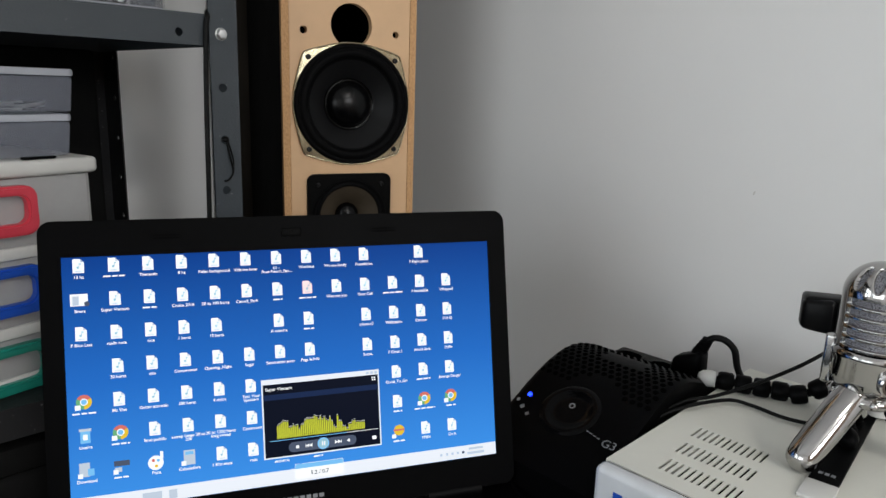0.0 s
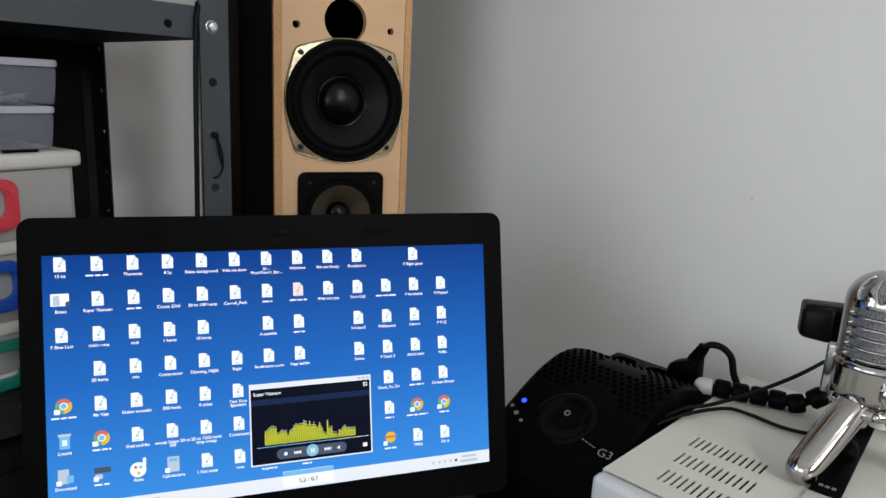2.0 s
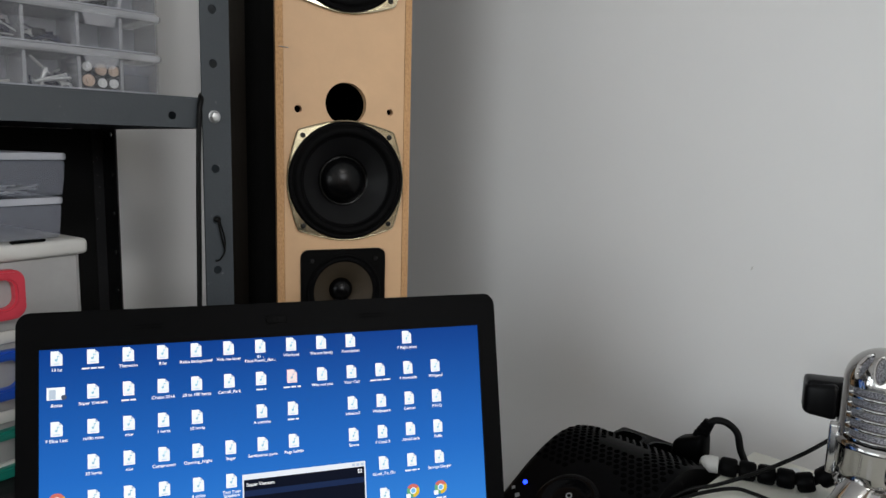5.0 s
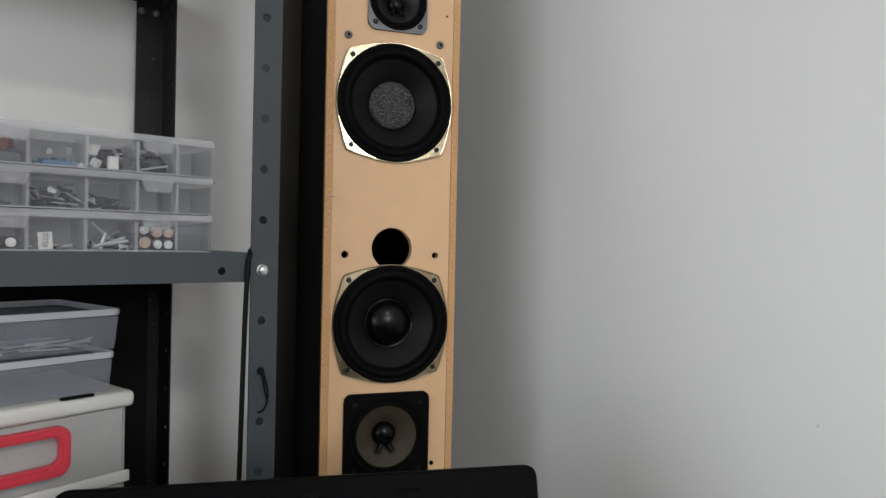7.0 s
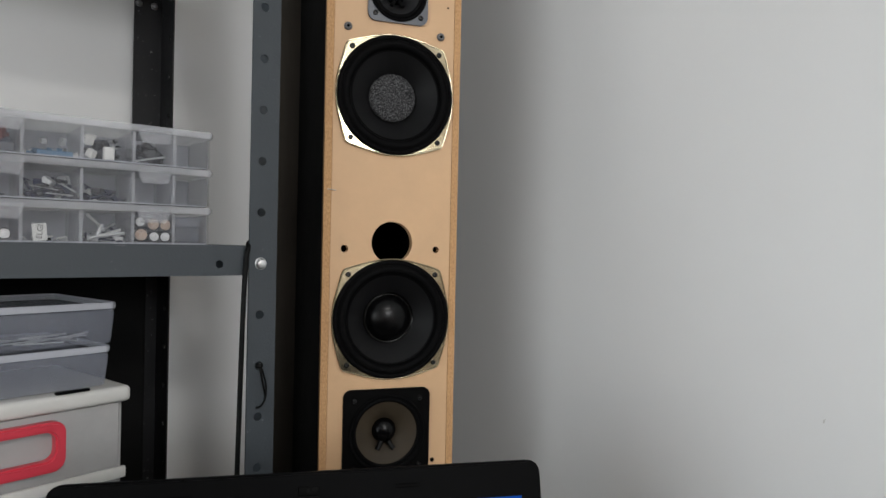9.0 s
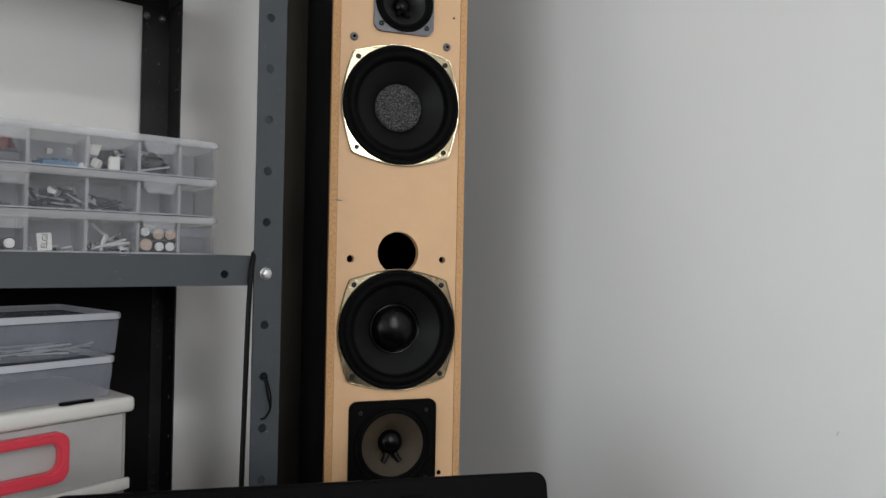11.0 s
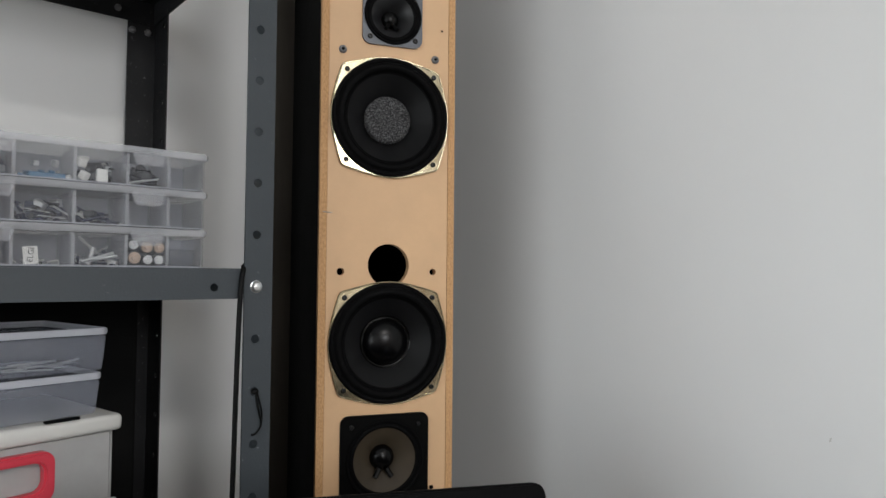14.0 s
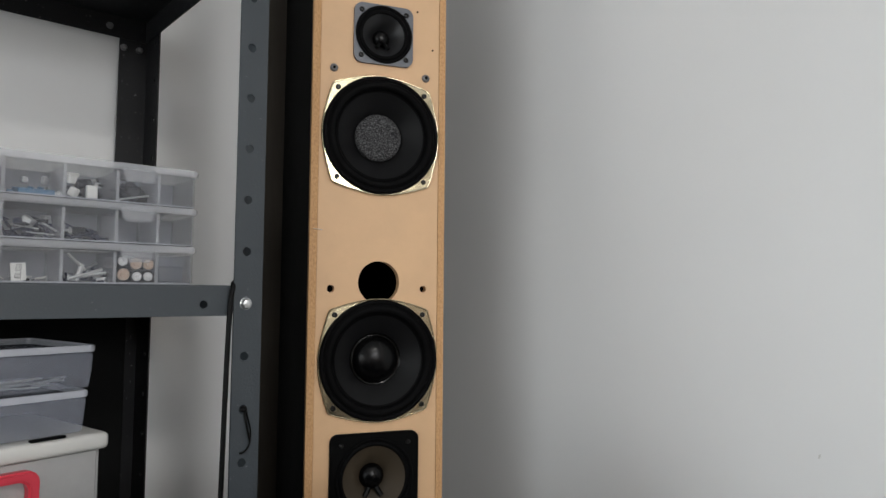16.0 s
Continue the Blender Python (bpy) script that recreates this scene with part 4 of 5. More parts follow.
def lump(p, s, turn=0.0):
    def make(bm, mi):
        box(bm, (-s[0] / 2, -s[1] / 2, 0), (s[0] / 2, s[1] / 2, s[2]), min(s) * 0.15, m=Matrix.Translation(p) @ Matrix.Rotation(turn, 4, "Z") @ Matrix.Rotation(turn * 0.6, 4, "X"), seg=1, mi=mi)
    return make


def heap(seed, a0, a1, b, z, n, mats, size, ht):
    r = random.Random(seed)
    out = []
    for k in range(n):
        a, bb, zz = r.uniform(a0 + 0.004, a1 - 0.004), b + r.uniform(0.006, 0.05), z + 0.0015 + r.random() ** 2 * ht
        m = r.choice(mats)
        if r.random() < 0.55:
            an, tl = r.uniform(0, 6.28), r.uniform(-0.25, 0.4)
            ln = size * r.uniform(0.8, 1.8)
            q = (min(max(a + ln * math.cos(an), a0 + 0.002), a1 - 0.002), max(bb + ln * math.sin(an) * 0.5, b + 0.003), zz + abs(ln * tl))
            out.append((m, rod((a, bb, zz), q, size * r.uniform(0.08, 0.14))))
        else:
            s = size * r.uniform(0.4, 0.9)
            out.append((m, lump((a, bb, zz), (s, s * r.uniform(0.5, 1), s * r.uniform(0.4, 0.8)), r.uniform(0, 3))))
    return out


def battery(a, b, z, r, end):
    bt = root("battery", ROOM @ at(a, b, z + r), ("copper" if end is M_COPPER else "silver") + " ended black battery lying in a clear box", "battery", "batteries in the organiser")
    q = Matrix.Rotation(radians(90), 4, "X")
    ln = 0.050 if r > 0.006 else 0.0445
    bm = bmesh.new()
    lathe(bm, [(0, 0), (r, 0), (r, -ln), (0, -ln)], n=20, m=q)
    part("wrap", bm, M_BATT, bt)
    bm = bmesh.new()
    lathe(bm, [(r * 0.84, -0.002), (r * 0.84, 0.0006), (r * 0.76, 0.0012), (r * 0.42, 0.0012), (r * 0.40, 0.0030), (0, 0.0031)], n=20, m=q)
    part("terminal", bm, end, bt)


def bottom_pieces(a0, a1, b0, b1, z):
    b = b0 + 0.0055
    R, r = 0.0070, 0.0052
    for a, dz, rr, e in ((0.1672, 0.002, 0.0068, M_COPPER), (0.1795, 0.002, r, M_SILVER), (0.1898, 0.002, r, M_SILVER),
                         (0.1662, 0.0162, r, M_SILVER), (0.1785, 0.0130, 0.0064, M_COPPER), (0.1898, 0.0130, 0.0060, M_COPPER),
                         (0.0395, 0.002, R, M_COPPER), (0.0545, 0.002, r, M_SILVER), (0.0265, 0.002, r, M_COPPER)):
        battery(a, b, z + dz, rr, e)
    clutter("loose_screws", "bright loose screws and nails in a clear compartment", "screws", [
        (M_SILVER, rod((0.120, b + 0.004, z + 0.027), (0.136, b + 0.006, z + 0.012), 0.0014)),
        (M_SILVER, rod((0.122, b + 0.003, z + 0.004), (0.150, b + 0.005, z + 0.013), 0.0016)),
        (M_SILVER, rod((0.131, b + 0.004, z + 0.006), (0.153, b + 0.003, z + 0.010), 0.0015)),
        (M_SILVER, rod((0.128, b + 0.006, z + 0.002), (0.133, b + 0.006, z + 0.018), 0.0022))] + heap(3, 0.118, 0.155, b, z, 34, [M_SILVER, M_BOLT, M_NAVY], 0.012, 0.012), None)
    lab = root("paper_tag", ROOM @ at(0.083, b + 0.002, z + 0.0016), "small white paper tag with dark letters", "tag")
    bm = bmesh.new()
    box(bm, (-0.0065, 0, 0), (0.0050, 0.0012, 0.0155), m=Matrix.Rotation(radians(-5), 4, "Y"))
    part("paper", bm, M_PAPERW, lab, smooth=False)
    cu = bpy.data.curves.new("lettering", "FONT")
    cu.body, cu.size, cu.align_x, cu.align_y = "ELGI", 0.0066, "CENTER", "CENTER"
    tmp = bpy.data.objects.new("lettering", cu)
    me = bpy.data.meshes.new_from_object(tmp)
    bpy.data.objects.remove(tmp)
    me.materials.clear()
    me.materials.append(M_INK)
    me.transform(Matrix.Translation((-0.0012, -0.0003, 0.0080)) @ FACE @ Matrix.Rotation(radians(85), 4, "Z"))
    ob = new("lettering", me)
    ob.parent = lab
    clutter("small_spares", "small grey spare parts lying in a clear compartment", "spare parts", heap(11, 0.068, 0.112, b, z, 8, [M_BOLT, M_WHITEP, M_BLKPLAST], 0.008, 0.003), None)
    case = root("small_case", ROOM @ at(0.2135, b + 0.004, z + 0.0016), "small grey plastic case inside a clear box", "case")
    bm = bmesh.new()
    box(bm, (-0.0125, 0, 0), (0.0115, 0.03, 0.016), 0.001)
    part("case_body", bm, M_TWPLATE, case)
    bm = bmesh.new()
    box(bm, (-0.0135, -0.001, 0.0162), (0.0125, 0.03, 0.0255), 0.001)
    part("case_lid", bm, M_TRAY, case)


def middle_pieces(a0, a1, b0, b1, z):
    b = b0 + 0.005
    clutter("navy_plugs", "navy blue plugs with bright pins in a clear compartment", "plugs", [(M_SILVER, rod((0.074, b + 0.004, z + 0.012), (0.096, b + 0.003, z + 0.009), 0.0006)), (M_SILVER, rod((0.086, b + 0.004, z + 0.006), (0.108, b + 0.003, z + 0.0045), 0.0006)), (M_SILVER, rod((0.098, b + 0.003, z + 0.015), (0.110, b + 0.003, z + 0.008), 0.0008))] + heap(21, 0.068, 0.112, b, z, 60, [M_NAVY, M_NAVY, M_NAVY, M_SILVER, M_INK], 0.013, 0.017), None)
    clutter("dark_plugs", "dark blue and black small plugs in a clear compartment", "plugs", heap(22, 0.116, 0.157, b, z, 52, [M_NAVY, M_NAVY, M_INK, M_BOLT], 0.011, 0.011), None)
    clutter("grey_spares", "few grey spare parts in a clear compartment", "spare parts", heap(23, 0.020, 0.064, b, z, 7, [M_BOLT, M_TWPLATE], 0.010, 0.002), None)


def top_pieces(a0, a1, b0, b1, z):
    b = b0 + 0.005
    clutter("blue_connectors", "light blue and bright metal connectors in a clear compartment", "connectors", heap(31, 0.070, 0.112, b, z, 26, [M_LBLUE, M_LBLUE, M_SILVER, M_SILVER], 0.010, 0.006) + [(M_LBLUE, lump((0.092, b + 0.01, z + 0.0016), (0.030, 0.016, 0.005), 0.1)), (M_SILVER, lump((0.099, b + 0.01, z + 0.012), (0.005, 0.005, 0.007), 0.6)), (M_SILVER, lump((0.084, b + 0.01, z + 0.012), (0.005, 0.005, 0.005), 0.3))], None)
    clutter("adaptors", "white and black adaptors in a clear compartment", "adaptors", [(M_PAPERW, lump((0.1380, b + 0.005, z + 0.0016), (0.0095, 0.006, 0.0125))), (M_PAPERW, lump((0.1215, b + 0.006, z + 0.003), (0.008, 0.007, 0.008), 0.8)), (M_PAPERW, lump((0.1200, b + 0.008, z + 0.015), (0.009, 0.007, 0.008), 0.5)), (M_WHITEP, lump((0.1225, b + 0.01, z + 0.021), (0.010, 0.006, 0.004), 0.2))] + heap(32, 0.122, 0.152, b + 0.004, z + 0.002, 44, [M_INK, M_INK, M_BLKPLAST, M_BOLT], 0.013, 0.018), None)
    clutter("coiled_lead", "black coiled lead with a silver plug", "lead", [(M_SILVER, rod((0.161, b + 0.001, z + 0.003), (0.188, b + 0.001, z + 0.0090), 0.0010))] + heap(33, 0.162, 0.190, b + 0.005, z + 0.001, 60, [M_INK, M_BLKPLAST, M_INK], 0.014, 0.019), None)
    clutter("red_wires", "dark red and grey wires in a clear compartment", "wires", heap(34, 0.020, 0.063, b, z + 0.006, 60, [M_WIRE, M_WIRE, M_TWPLATE], 0.016, 0.014) + [(M_TWPLATE, lump((0.045, b + 0.01, z + 0.0016), (0.034, 0.014, 0.009)))], None)


SHELF_TOP = 1.1692
organiser(SHELF_TOP, bottom_pieces, "clear organiser box with batteries, tag and screws")
organiser(SHELF_TOP + 0.0385, middle_pieces, "clear organiser box with navy plugs inside")
organiser(SHELF_TOP + 0.0770, top_pieces, "clear organiser box with connectors and white adaptors")

# drawer tower on the lower shelf
TA0, TA1, TB0, TB1, TTOP = -0.14, 0.1600, 0.800, 0.960, 1.0220
# the tower stands askew on its shelf
TOWER = ROOM @ at(0.176, 0.835, 0) @ Matrix.Rotation(radians(12.5), 4, "Z") @ at(-TA1, -TB0 + 0.012, 0)
tower = root("drawer_tower", TOWER, "white plastic drawer tower with coloured handles", "drawers")
bm = bmesh.new()
box(bm, (TA0 - 0.003, TB0 - 0.012, TTOP - 0.0165), (TA1, TB1, TTOP), 0.005, seg=3)
part("top", bm, M_WHITEP, tower, "white plastic top")
for a in (TA0 + 0.002, TA1 - 0.009):
    bm = bmesh.new()
    box(bm, (a, TB0, 0.7950), (a + 0.004, TB1 - 0.004, TTOP - 0.0168))
    part("side_wall", bm, M_DRAWER, tower, smooth=False)
PITCH_D = 0.0780


def drawer(z1, material, label):
    z0 = max(z1 - PITCH_D + 0.006, 0.8035)
    bm = bmesh.new()
    box(bm, (TA0 + 0.008, TB0 - 0.006, z0), (TA1 - 0.010, TB0 - 0.003, z1), 0.002)
    d = part("drawer", bm, M_DRAWER, tower, label)
    for nm, p, q in (("drawer_side", (TA0 + 0.010, TB0 - 0.0028, z0 + 0.0022), (TA0 + 0.012, TB1 - 0.02, z1 - 0.008)), ("drawer_side", (TA1 - 0.014, TB0 - 0.0028, z0 + 0.0022), (TA1 - 0.012, TB1 - 0.02, z1 - 0.008)),
                     ("drawer_bottom", (TA0 + 0.010, TB0 - 0.0028, z0), (TA1 - 0.012, TB1 - 0.02, z0 + 0.002))):
        bm = bmesh.new()
        box(bm, p, q)
        part(nm, bm, M_DRAWER, d, smooth=False)
    bm = bmesh.new()
    box(bm, (TA0 + 0.004, TB0 - 0.011, z0 - 0.006), (TA1 - 0.004, TB0 - 0.0062, z0 + 0.006), 0.002)
    part("rail", bm, M_WHITEP, d)
    bm = bmesh.new()
    ac, w, h = -0.0040, 0.195, 0.0480
    zc = z1 - 0.0300
    prism(bm, rounded(w, h, 0.012, ac, zc), 0.0, 0.012, [rounded(w - 0.019, h - 0.0205, 0.0095, ac, zc + 0.001)], m=at(0, TB0 - 0.0062, 0) @ FACE)
    bmesh.ops.bevel(bm, geom=[e for e in bm.edges if e.is_valid and len(e.link_faces) == 2 and e.calc_face_angle(0) > 1.0], offset=0.0022, segments=2, affect="EDGES")
    part("handle", bm, material, d, "moulded plastic pull handle")


for k, (m, nm) in enumerate(((M_RED, "coral red"), (M_BLUEP, "blue"), (M_GREENP, "green"))):
    drawer(TTOP - 0.0170 - PITCH_D * k, m, "translucent drawer with " + nm + " handle")


def food_box(z, H, a1, b0, seed, label):
    """A frosted box, tapered a little, with a stepped lid."""
    t = root("clear_box", TOWER @ at(0, 0, z), label, "storage box", "clear boxes on the drawers")
    a0, b1 = -0.12, 0.940
    bm = bmesh.new()
    vs = box(bm, (a0, b0, 0.0005), (a1, b1, H - 0.0072), 0.004, seg=2)
    for v in bm.verts:
        if v.co.z < H * 0.4:
            v.co.x += (-0.0015 if v.co.x > 0 else 0.0015)
            v.co.y += (0.003 if v.co.y < 0.9 else -0.003)
    part("body", bm, M_TRAY, t)
    bm = bmesh.new()
    ac, bc, w, d = (a0 + a1) / 2, (b0 + b1) / 2, a1 - a0 + 0.004, b1 - b0 + 0.004
    prism(bm, rounded(w, d, 0.008, ac, bc), H - 0.0070, H - 0.0004, [rounded(w - 0.006, d - 0.006, 0.006, ac, bc)])
    bmesh.ops.bevel(bm, geom=[e for e in bm.edges if len(e.link_faces) == 2 and e.calc_face_angle(0) > 1.2], offset=0.0010, segments=2, affect="EDGES")
    lid = part("lid", bm, M_TRAYLID, t, angle=50)
    bm = bmesh.new()
    prism(bm, rounded(w - 0.0062, d - 0.0062, 0.006, ac, bc), H - 0.0032, H - 0.0022)
    part("lid_plate", bm, M_CLEAR, lid, smooth=False)
    r = random.Random(seed)
    items = []
    for k in range(26):
        a, bb = r.uniform(-0.10, a1 - 0.035), b0 + r.uniform(0.012, 0.05)
        an = r.uniform(-0.35, 0.35)
        ln = r.uniform(0.025, 0.05)
        items.append((r.choice([M_SILVER, M_SILVER, M_BOLT]), rod((a, bb, z + 0.003 + r.random() * 0.006), (min(a + ln, a1 - 0.01), bb + ln * math.sin(an) * 0.3, z + 0.003 + r.random() * 0.008), 0.0008)))
    if seed == 1:
        clutter("metal_pins", "thin bright metal pins inside a frosted box", "pins", items, TOWER)
    return t


food_box(TTOP + 0.0005, 0.0425, 0.1400, 0.7960, 2, "frosted clear box with lid standing on the drawers")
food_box(TTOP + 0.0435, 0.0435, 0.1450, 0.7950, 1, "frosted clear box with metal pins inside")
strip = root("dark_strip", TOWER @ at(0.100, 0.7885, TTOP + 0.0002), "thin black strip lying on the white drawer top", "strip")
bm = bmesh.new()
box(bm, (-0.014, 0, 0), (0.018, 0.006, 0.0026), 0.001)
part("strip_body", bm, M_BLKPLAST, strip)

# ---- right end of the desk ----
BX_TOP = 0.814
boxu = root("vented_enclosure", ROOM @ at(0, 0, DESK_Z), "off-white metal enclosure with vent slots in its top", "enclosure")
BA0, BA1, BB0, BB1, BH = 0.3660, 0.668, 0.085, 0.3325, BX_TOP - DESK_Z
slots = []
for row in range(4):
    a = 0.4820 - 0.0355 * row
    for k in range(12):
        b = 0.3040 - 0.0053 * k - 0.004 * row
        da = 0.0105
        slots.append([(a - da, b - 0.0011), (a + da, b - 0.0011), (a + da, b + 0.0011), (a - da, b + 0.0011)])
slots = slots[:36]
bm = bmesh.new()
prism(bm, [(BA0 + 0.016, BB0), (BA1, BB0), (BA1, BB1), (BA0 + 0.016, BB1)], BH - 0.0015, BH, slots)
part("top_cover", bm, M_BEIGE, boxu, "off-white painted cover with slots", smooth=False)
for p, q in (((BA0 + 0.016, BB1 - 0.0015, 0.006), (BA1, BB1, BH - 0.0016)), ((BA0 + 0.016, BB0, 0.006), (BA1, BB0 + 0.0015, BH - 0.0016)), ((BA1 - 0.0015, BB0 + 0.002, 0.006), (BA1, BB1 - 0.002, BH - 0.0016))):
    bm = bmesh.new()
    box(bm, p, q)
    part("side_cover", bm, M_BEIGE, boxu, smooth=False)
bm = bmesh.new()
box(bm, (BA0 + 0.017, BB0 + 0.002, 0.006), (BA1 - 0.002, BB1 - 0.002, 0.009))
part("inner_floor", bm, M_HOLE, boxu, smooth=False)
bm = bmesh.new()
box(bm, (BA0, BB0 - 0.001, 0.004), (BA0 + 0.0158, BB1 + 0.001, BH + 0.0006), 0.0055, seg=4)
part("front_bezel", bm, M_LIGHTGREY, boxu, "light grey plastic front bezel")
for k in range(4):
    bm = bmesh.new()
    box(bm, (BA0 - 0.0004, BB1 - 0.026 - 0.011 * k, BH - 0.026), (BA0 + 0.0006, BB1 - 0.018 - 0.011 * k, BH - 0.015))
    part("maker_mark", bm, M_BLUEP, boxu, smooth=False)
for a in (BA0 + 0.03, BA1 - 0.03):
    for b in (BB0 + 0.03, BB1 - 0.03):
        bm = bmesh.new()
        lathe(bm, [(0, 0), (0.008, 0), (0.008, 0.0062), (0, 0.0062)], n=16, m=at(a, b, 0))
        part("rubber_foot", bm, M_RUBBER, boxu)
bm = bmesh.new()
lathe(bm, [(0.0050, 0), (0.0048, 0.0012), (0.003, 0.0020), (0, 0.0021)], n=16, m=at(0.6530, 0.2870, BH))
part("screw", bm, M_BOLT, boxu)

# black perforated stabiliser with a round dial
stab = root("power_stabiliser", ROOM @ at(0.0, 0.0, DESK_Z), "black perforated power stabiliser with a blue light", "stabiliser")
SA0, SA1, SB0, SB1 = 0.380, 0.650, 0.3425, 0.474
ARCH = ((0.380, 0.028), (0.395, 0.040), (0.431, 0.058), (0.470, 0.080), (0.504, 0.093), (0.530, 0.096), (0.560, 0.088), (0.585, 0.078), (0.620, 0.060), (0.650, 0.036))


def stab_h(a, b):
    h = float(np.interp(a, [p[0] for p in ARCH], [p[1] for p in ARCH]))
    h = (h + float(np.interp(a + 0.012, [p[0] for p in ARCH], [p[1] for p in ARCH])) + float(np.interp(a - 0.012, [p[0] for p in ARCH], [p[1] for p in ARCH]))) / 3
    e = min(abs(b - SB0), abs(b - SB1))
    return h - 0.004 * max(0.0, 1 - e / 0.008) ** 2


bm = bmesh.new()
NA, NB = 44, 40
top = [[bm.verts.new((SA0 + (SA1 - SA0) * i / NA, SB0 + (SB1 - SB0) * j / NB, stab_h(SA0 + (SA1 - SA0) * i / NA, SB0 + (SB1 - SB0) * j / NB))) for j in range(NB + 1)] for i in range(NA + 1)]
low = [[bm.verts.new((v.co.x, v.co.y, 0.0)) for v in line] for line in (top[0], top[-1])]
for i in range(NA):
    for j in range(NB):
        bm.faces.new([top[i][j], top[i + 1][j], top[i + 1][j + 1], top[i][j + 1]])
for line, l in ((top[0], low[0]), (top[-1], low[1])):
    for j in range(NB):
        bm.faces.new([line[j], line[j + 1], l[j + 1], l[j]])
for j in (0, NB):
    vs = [top[i][j] for i in range(NA + 1)]
    bm.faces.new(vs + [low[1][j], low[0][j]])
bmesh.ops.recalc_face_normals(bm, faces=bm.faces[:])
body = part("body", bm, M_STAB, stab, "black moulded plastic body")


def on_stab(a, b, lift=0.0):
    e = 0.002
    n = Vector((-(stab_h(a + e, b) - stab_h(a - e, b)) / (2 * e), -(stab_h(a, b + e) - stab_h(a, b - e)) / (2 * e), 1)).normalized()
    return Matrix.Translation(Vector((a, b, stab_h(a, b))) + n * lift) @ n.to_track_quat("Z", "Y").to_matrix().to_4x4()


bm = bmesh.new()
for i in range(18):
    for j in range(16):
        a, b = 0.474 + 0.0066 * i, 0.348 + 0.0080 * j + (0.0040 if i % 2 else 0)
        if b > 0.470 or (a - 0.456) ** 2 + (b - 0.402) ** 2 < 0.034 ** 2 or (abs(a - 0.530) < 0.015 and abs(b - 0.405) < 0.024):
            continue
        lathe(bm, [(0.0029, 0.0), (0.0029, 0.0003), (0, 0.0003)], n=6, m=on_stab(a, b))
holes = part("perforation", bm, M_HOLE, stab, "rows of small round vent holes", smooth=False)
tagged(holes, kind="stuff")
bm = bmesh.new()
lathe(bm, [(0.030, -0.008), (0.030, 0.001), (0.0285, 0.0018), (0.023, 0.0024), (0.0215, 0.0014), (0.013, 0.0012), (0, 0.0012)], n=48, m=on_stab(0.443, 0.4105))
dial = part("dial", bm, M_GLOSSBLK, stab, "glossy black round dial")
bm = bmesh.new()
m = on_stab(0.4475, 0.4110, 0.0016)
lathe(bm, [(0.0030, 0.0), (0.0030, 0.0004), (0.0021, 0.0004), (0.0021, 0.0)], n=20, m=m)
part("ring_mark", bm, M_GREYPRINT, dial)
bm = bmesh.new()
lathe(bm, [(0.0024, 0.0), (0.0022, 0.0010), (0.0012, 0.0016), (0, 0.0018)], n=16, m=on_stab(0.443, 0.459))
part("indicator_light", bm, M_LED, stab, "glowing blue indicator light")
for a, b, s in ((0.434, 0.466, 0.0024), (0.429, 0.457, 0.0030), (0.424, 0.447, 0.0024)):
    bm = bmesh.new()
    prism(bm, [(-s, 0), (0, -s), (s, 0), (0, s)], 0.0, 0.0004, m=on_stab(a, b))
    part("print_mark", bm, M_GREYPRINT, stab, smooth=False)
cu = bpy.data.curves.new("lettering", "FONT")
cu.body, cu.size, cu.align_x, cu.align_y = "G3", 0.0118, "CENTER", "CENTER"
tmp = bpy.data.objects.new("lettering", cu)
me = bpy.data.meshes.new_from_object(tmp)
bpy.data.objects.remove(tmp)
me.materials.clear()
me.materials.append(M_GREYPRINT)
gm = on_stab(0.427, 0.357, 0.0009)
gz = gm.to_3x3().col[2]
gx = Vector((0.06, -1, 0))
gx = (gx - gz * gx.dot(gz)).normalized()
gy = gz.cross(gx)
me.transform(Matrix.Translation(gm.translation) @ Matrix((gx, gy, gz)).transposed().to_4x4())
ob = new("lettering", me)
ob.parent = stab
for k in range(4):
    bm = bmesh.new()
    box(bm, (-0.0015, -0.0004, 0), (0.0015, 0.0004, 0.0004), m=on_stab(0.4315 - 0.0008 * k, 0.3830 - 0.0045 * k, 0.0004))
    part("print_mark", bm, M_GREYPRINT, stab, smooth=False)
# raised sockets along the back edge
bm = bmesh.new()
box(bm, (0.588, 0.3430, 0.030), (0.642, 0.4735, 0.0640), 0.005, seg=3)
part("socket_strip", bm, M_STAB, stab)
for k in range(3):
    bm = bmesh.new()
    prism(bm, rounded(0.034, 0.036, 0.014, 0.615, 0.3650 + 0.043 * k, n=8), 0.0640, 0.0646, [rounded(0.028, 0.030, 0.012, 0.615, 0.3650 + 0.043 * k, n=8)])
    socket = part("socket", bm, M_GLOSSBLK, stab, smooth=False)
    bm = bmesh.new()
    prism(bm, rounded(0.0278, 0.0298, 0.0118, 0.615, 0.3650 + 0.043 * k, n=8), 0.0641, 0.0643)
    part("socket_face", bm, M_HOLE, socket, smooth=False)

plug = root("power_plug", ROOM @ at(0.6160, 0.3805, DESK_Z + 0.0652), "black angled power plug with a looping cord", "plug")
bm = bmesh.new()
box(bm, (-0.014, -0.019, 0.0), (0.014, 0.014, 0.024), 0.006, seg=3)
for v in bm.verts:      # the back of the plug slopes down to its toe
    if v.co.z > 0.008:
        v.co.z += -v.co.y * 0.42
        v.co.x *= 0.82
part("plug_body", bm, M_BLKPLAST, plug)
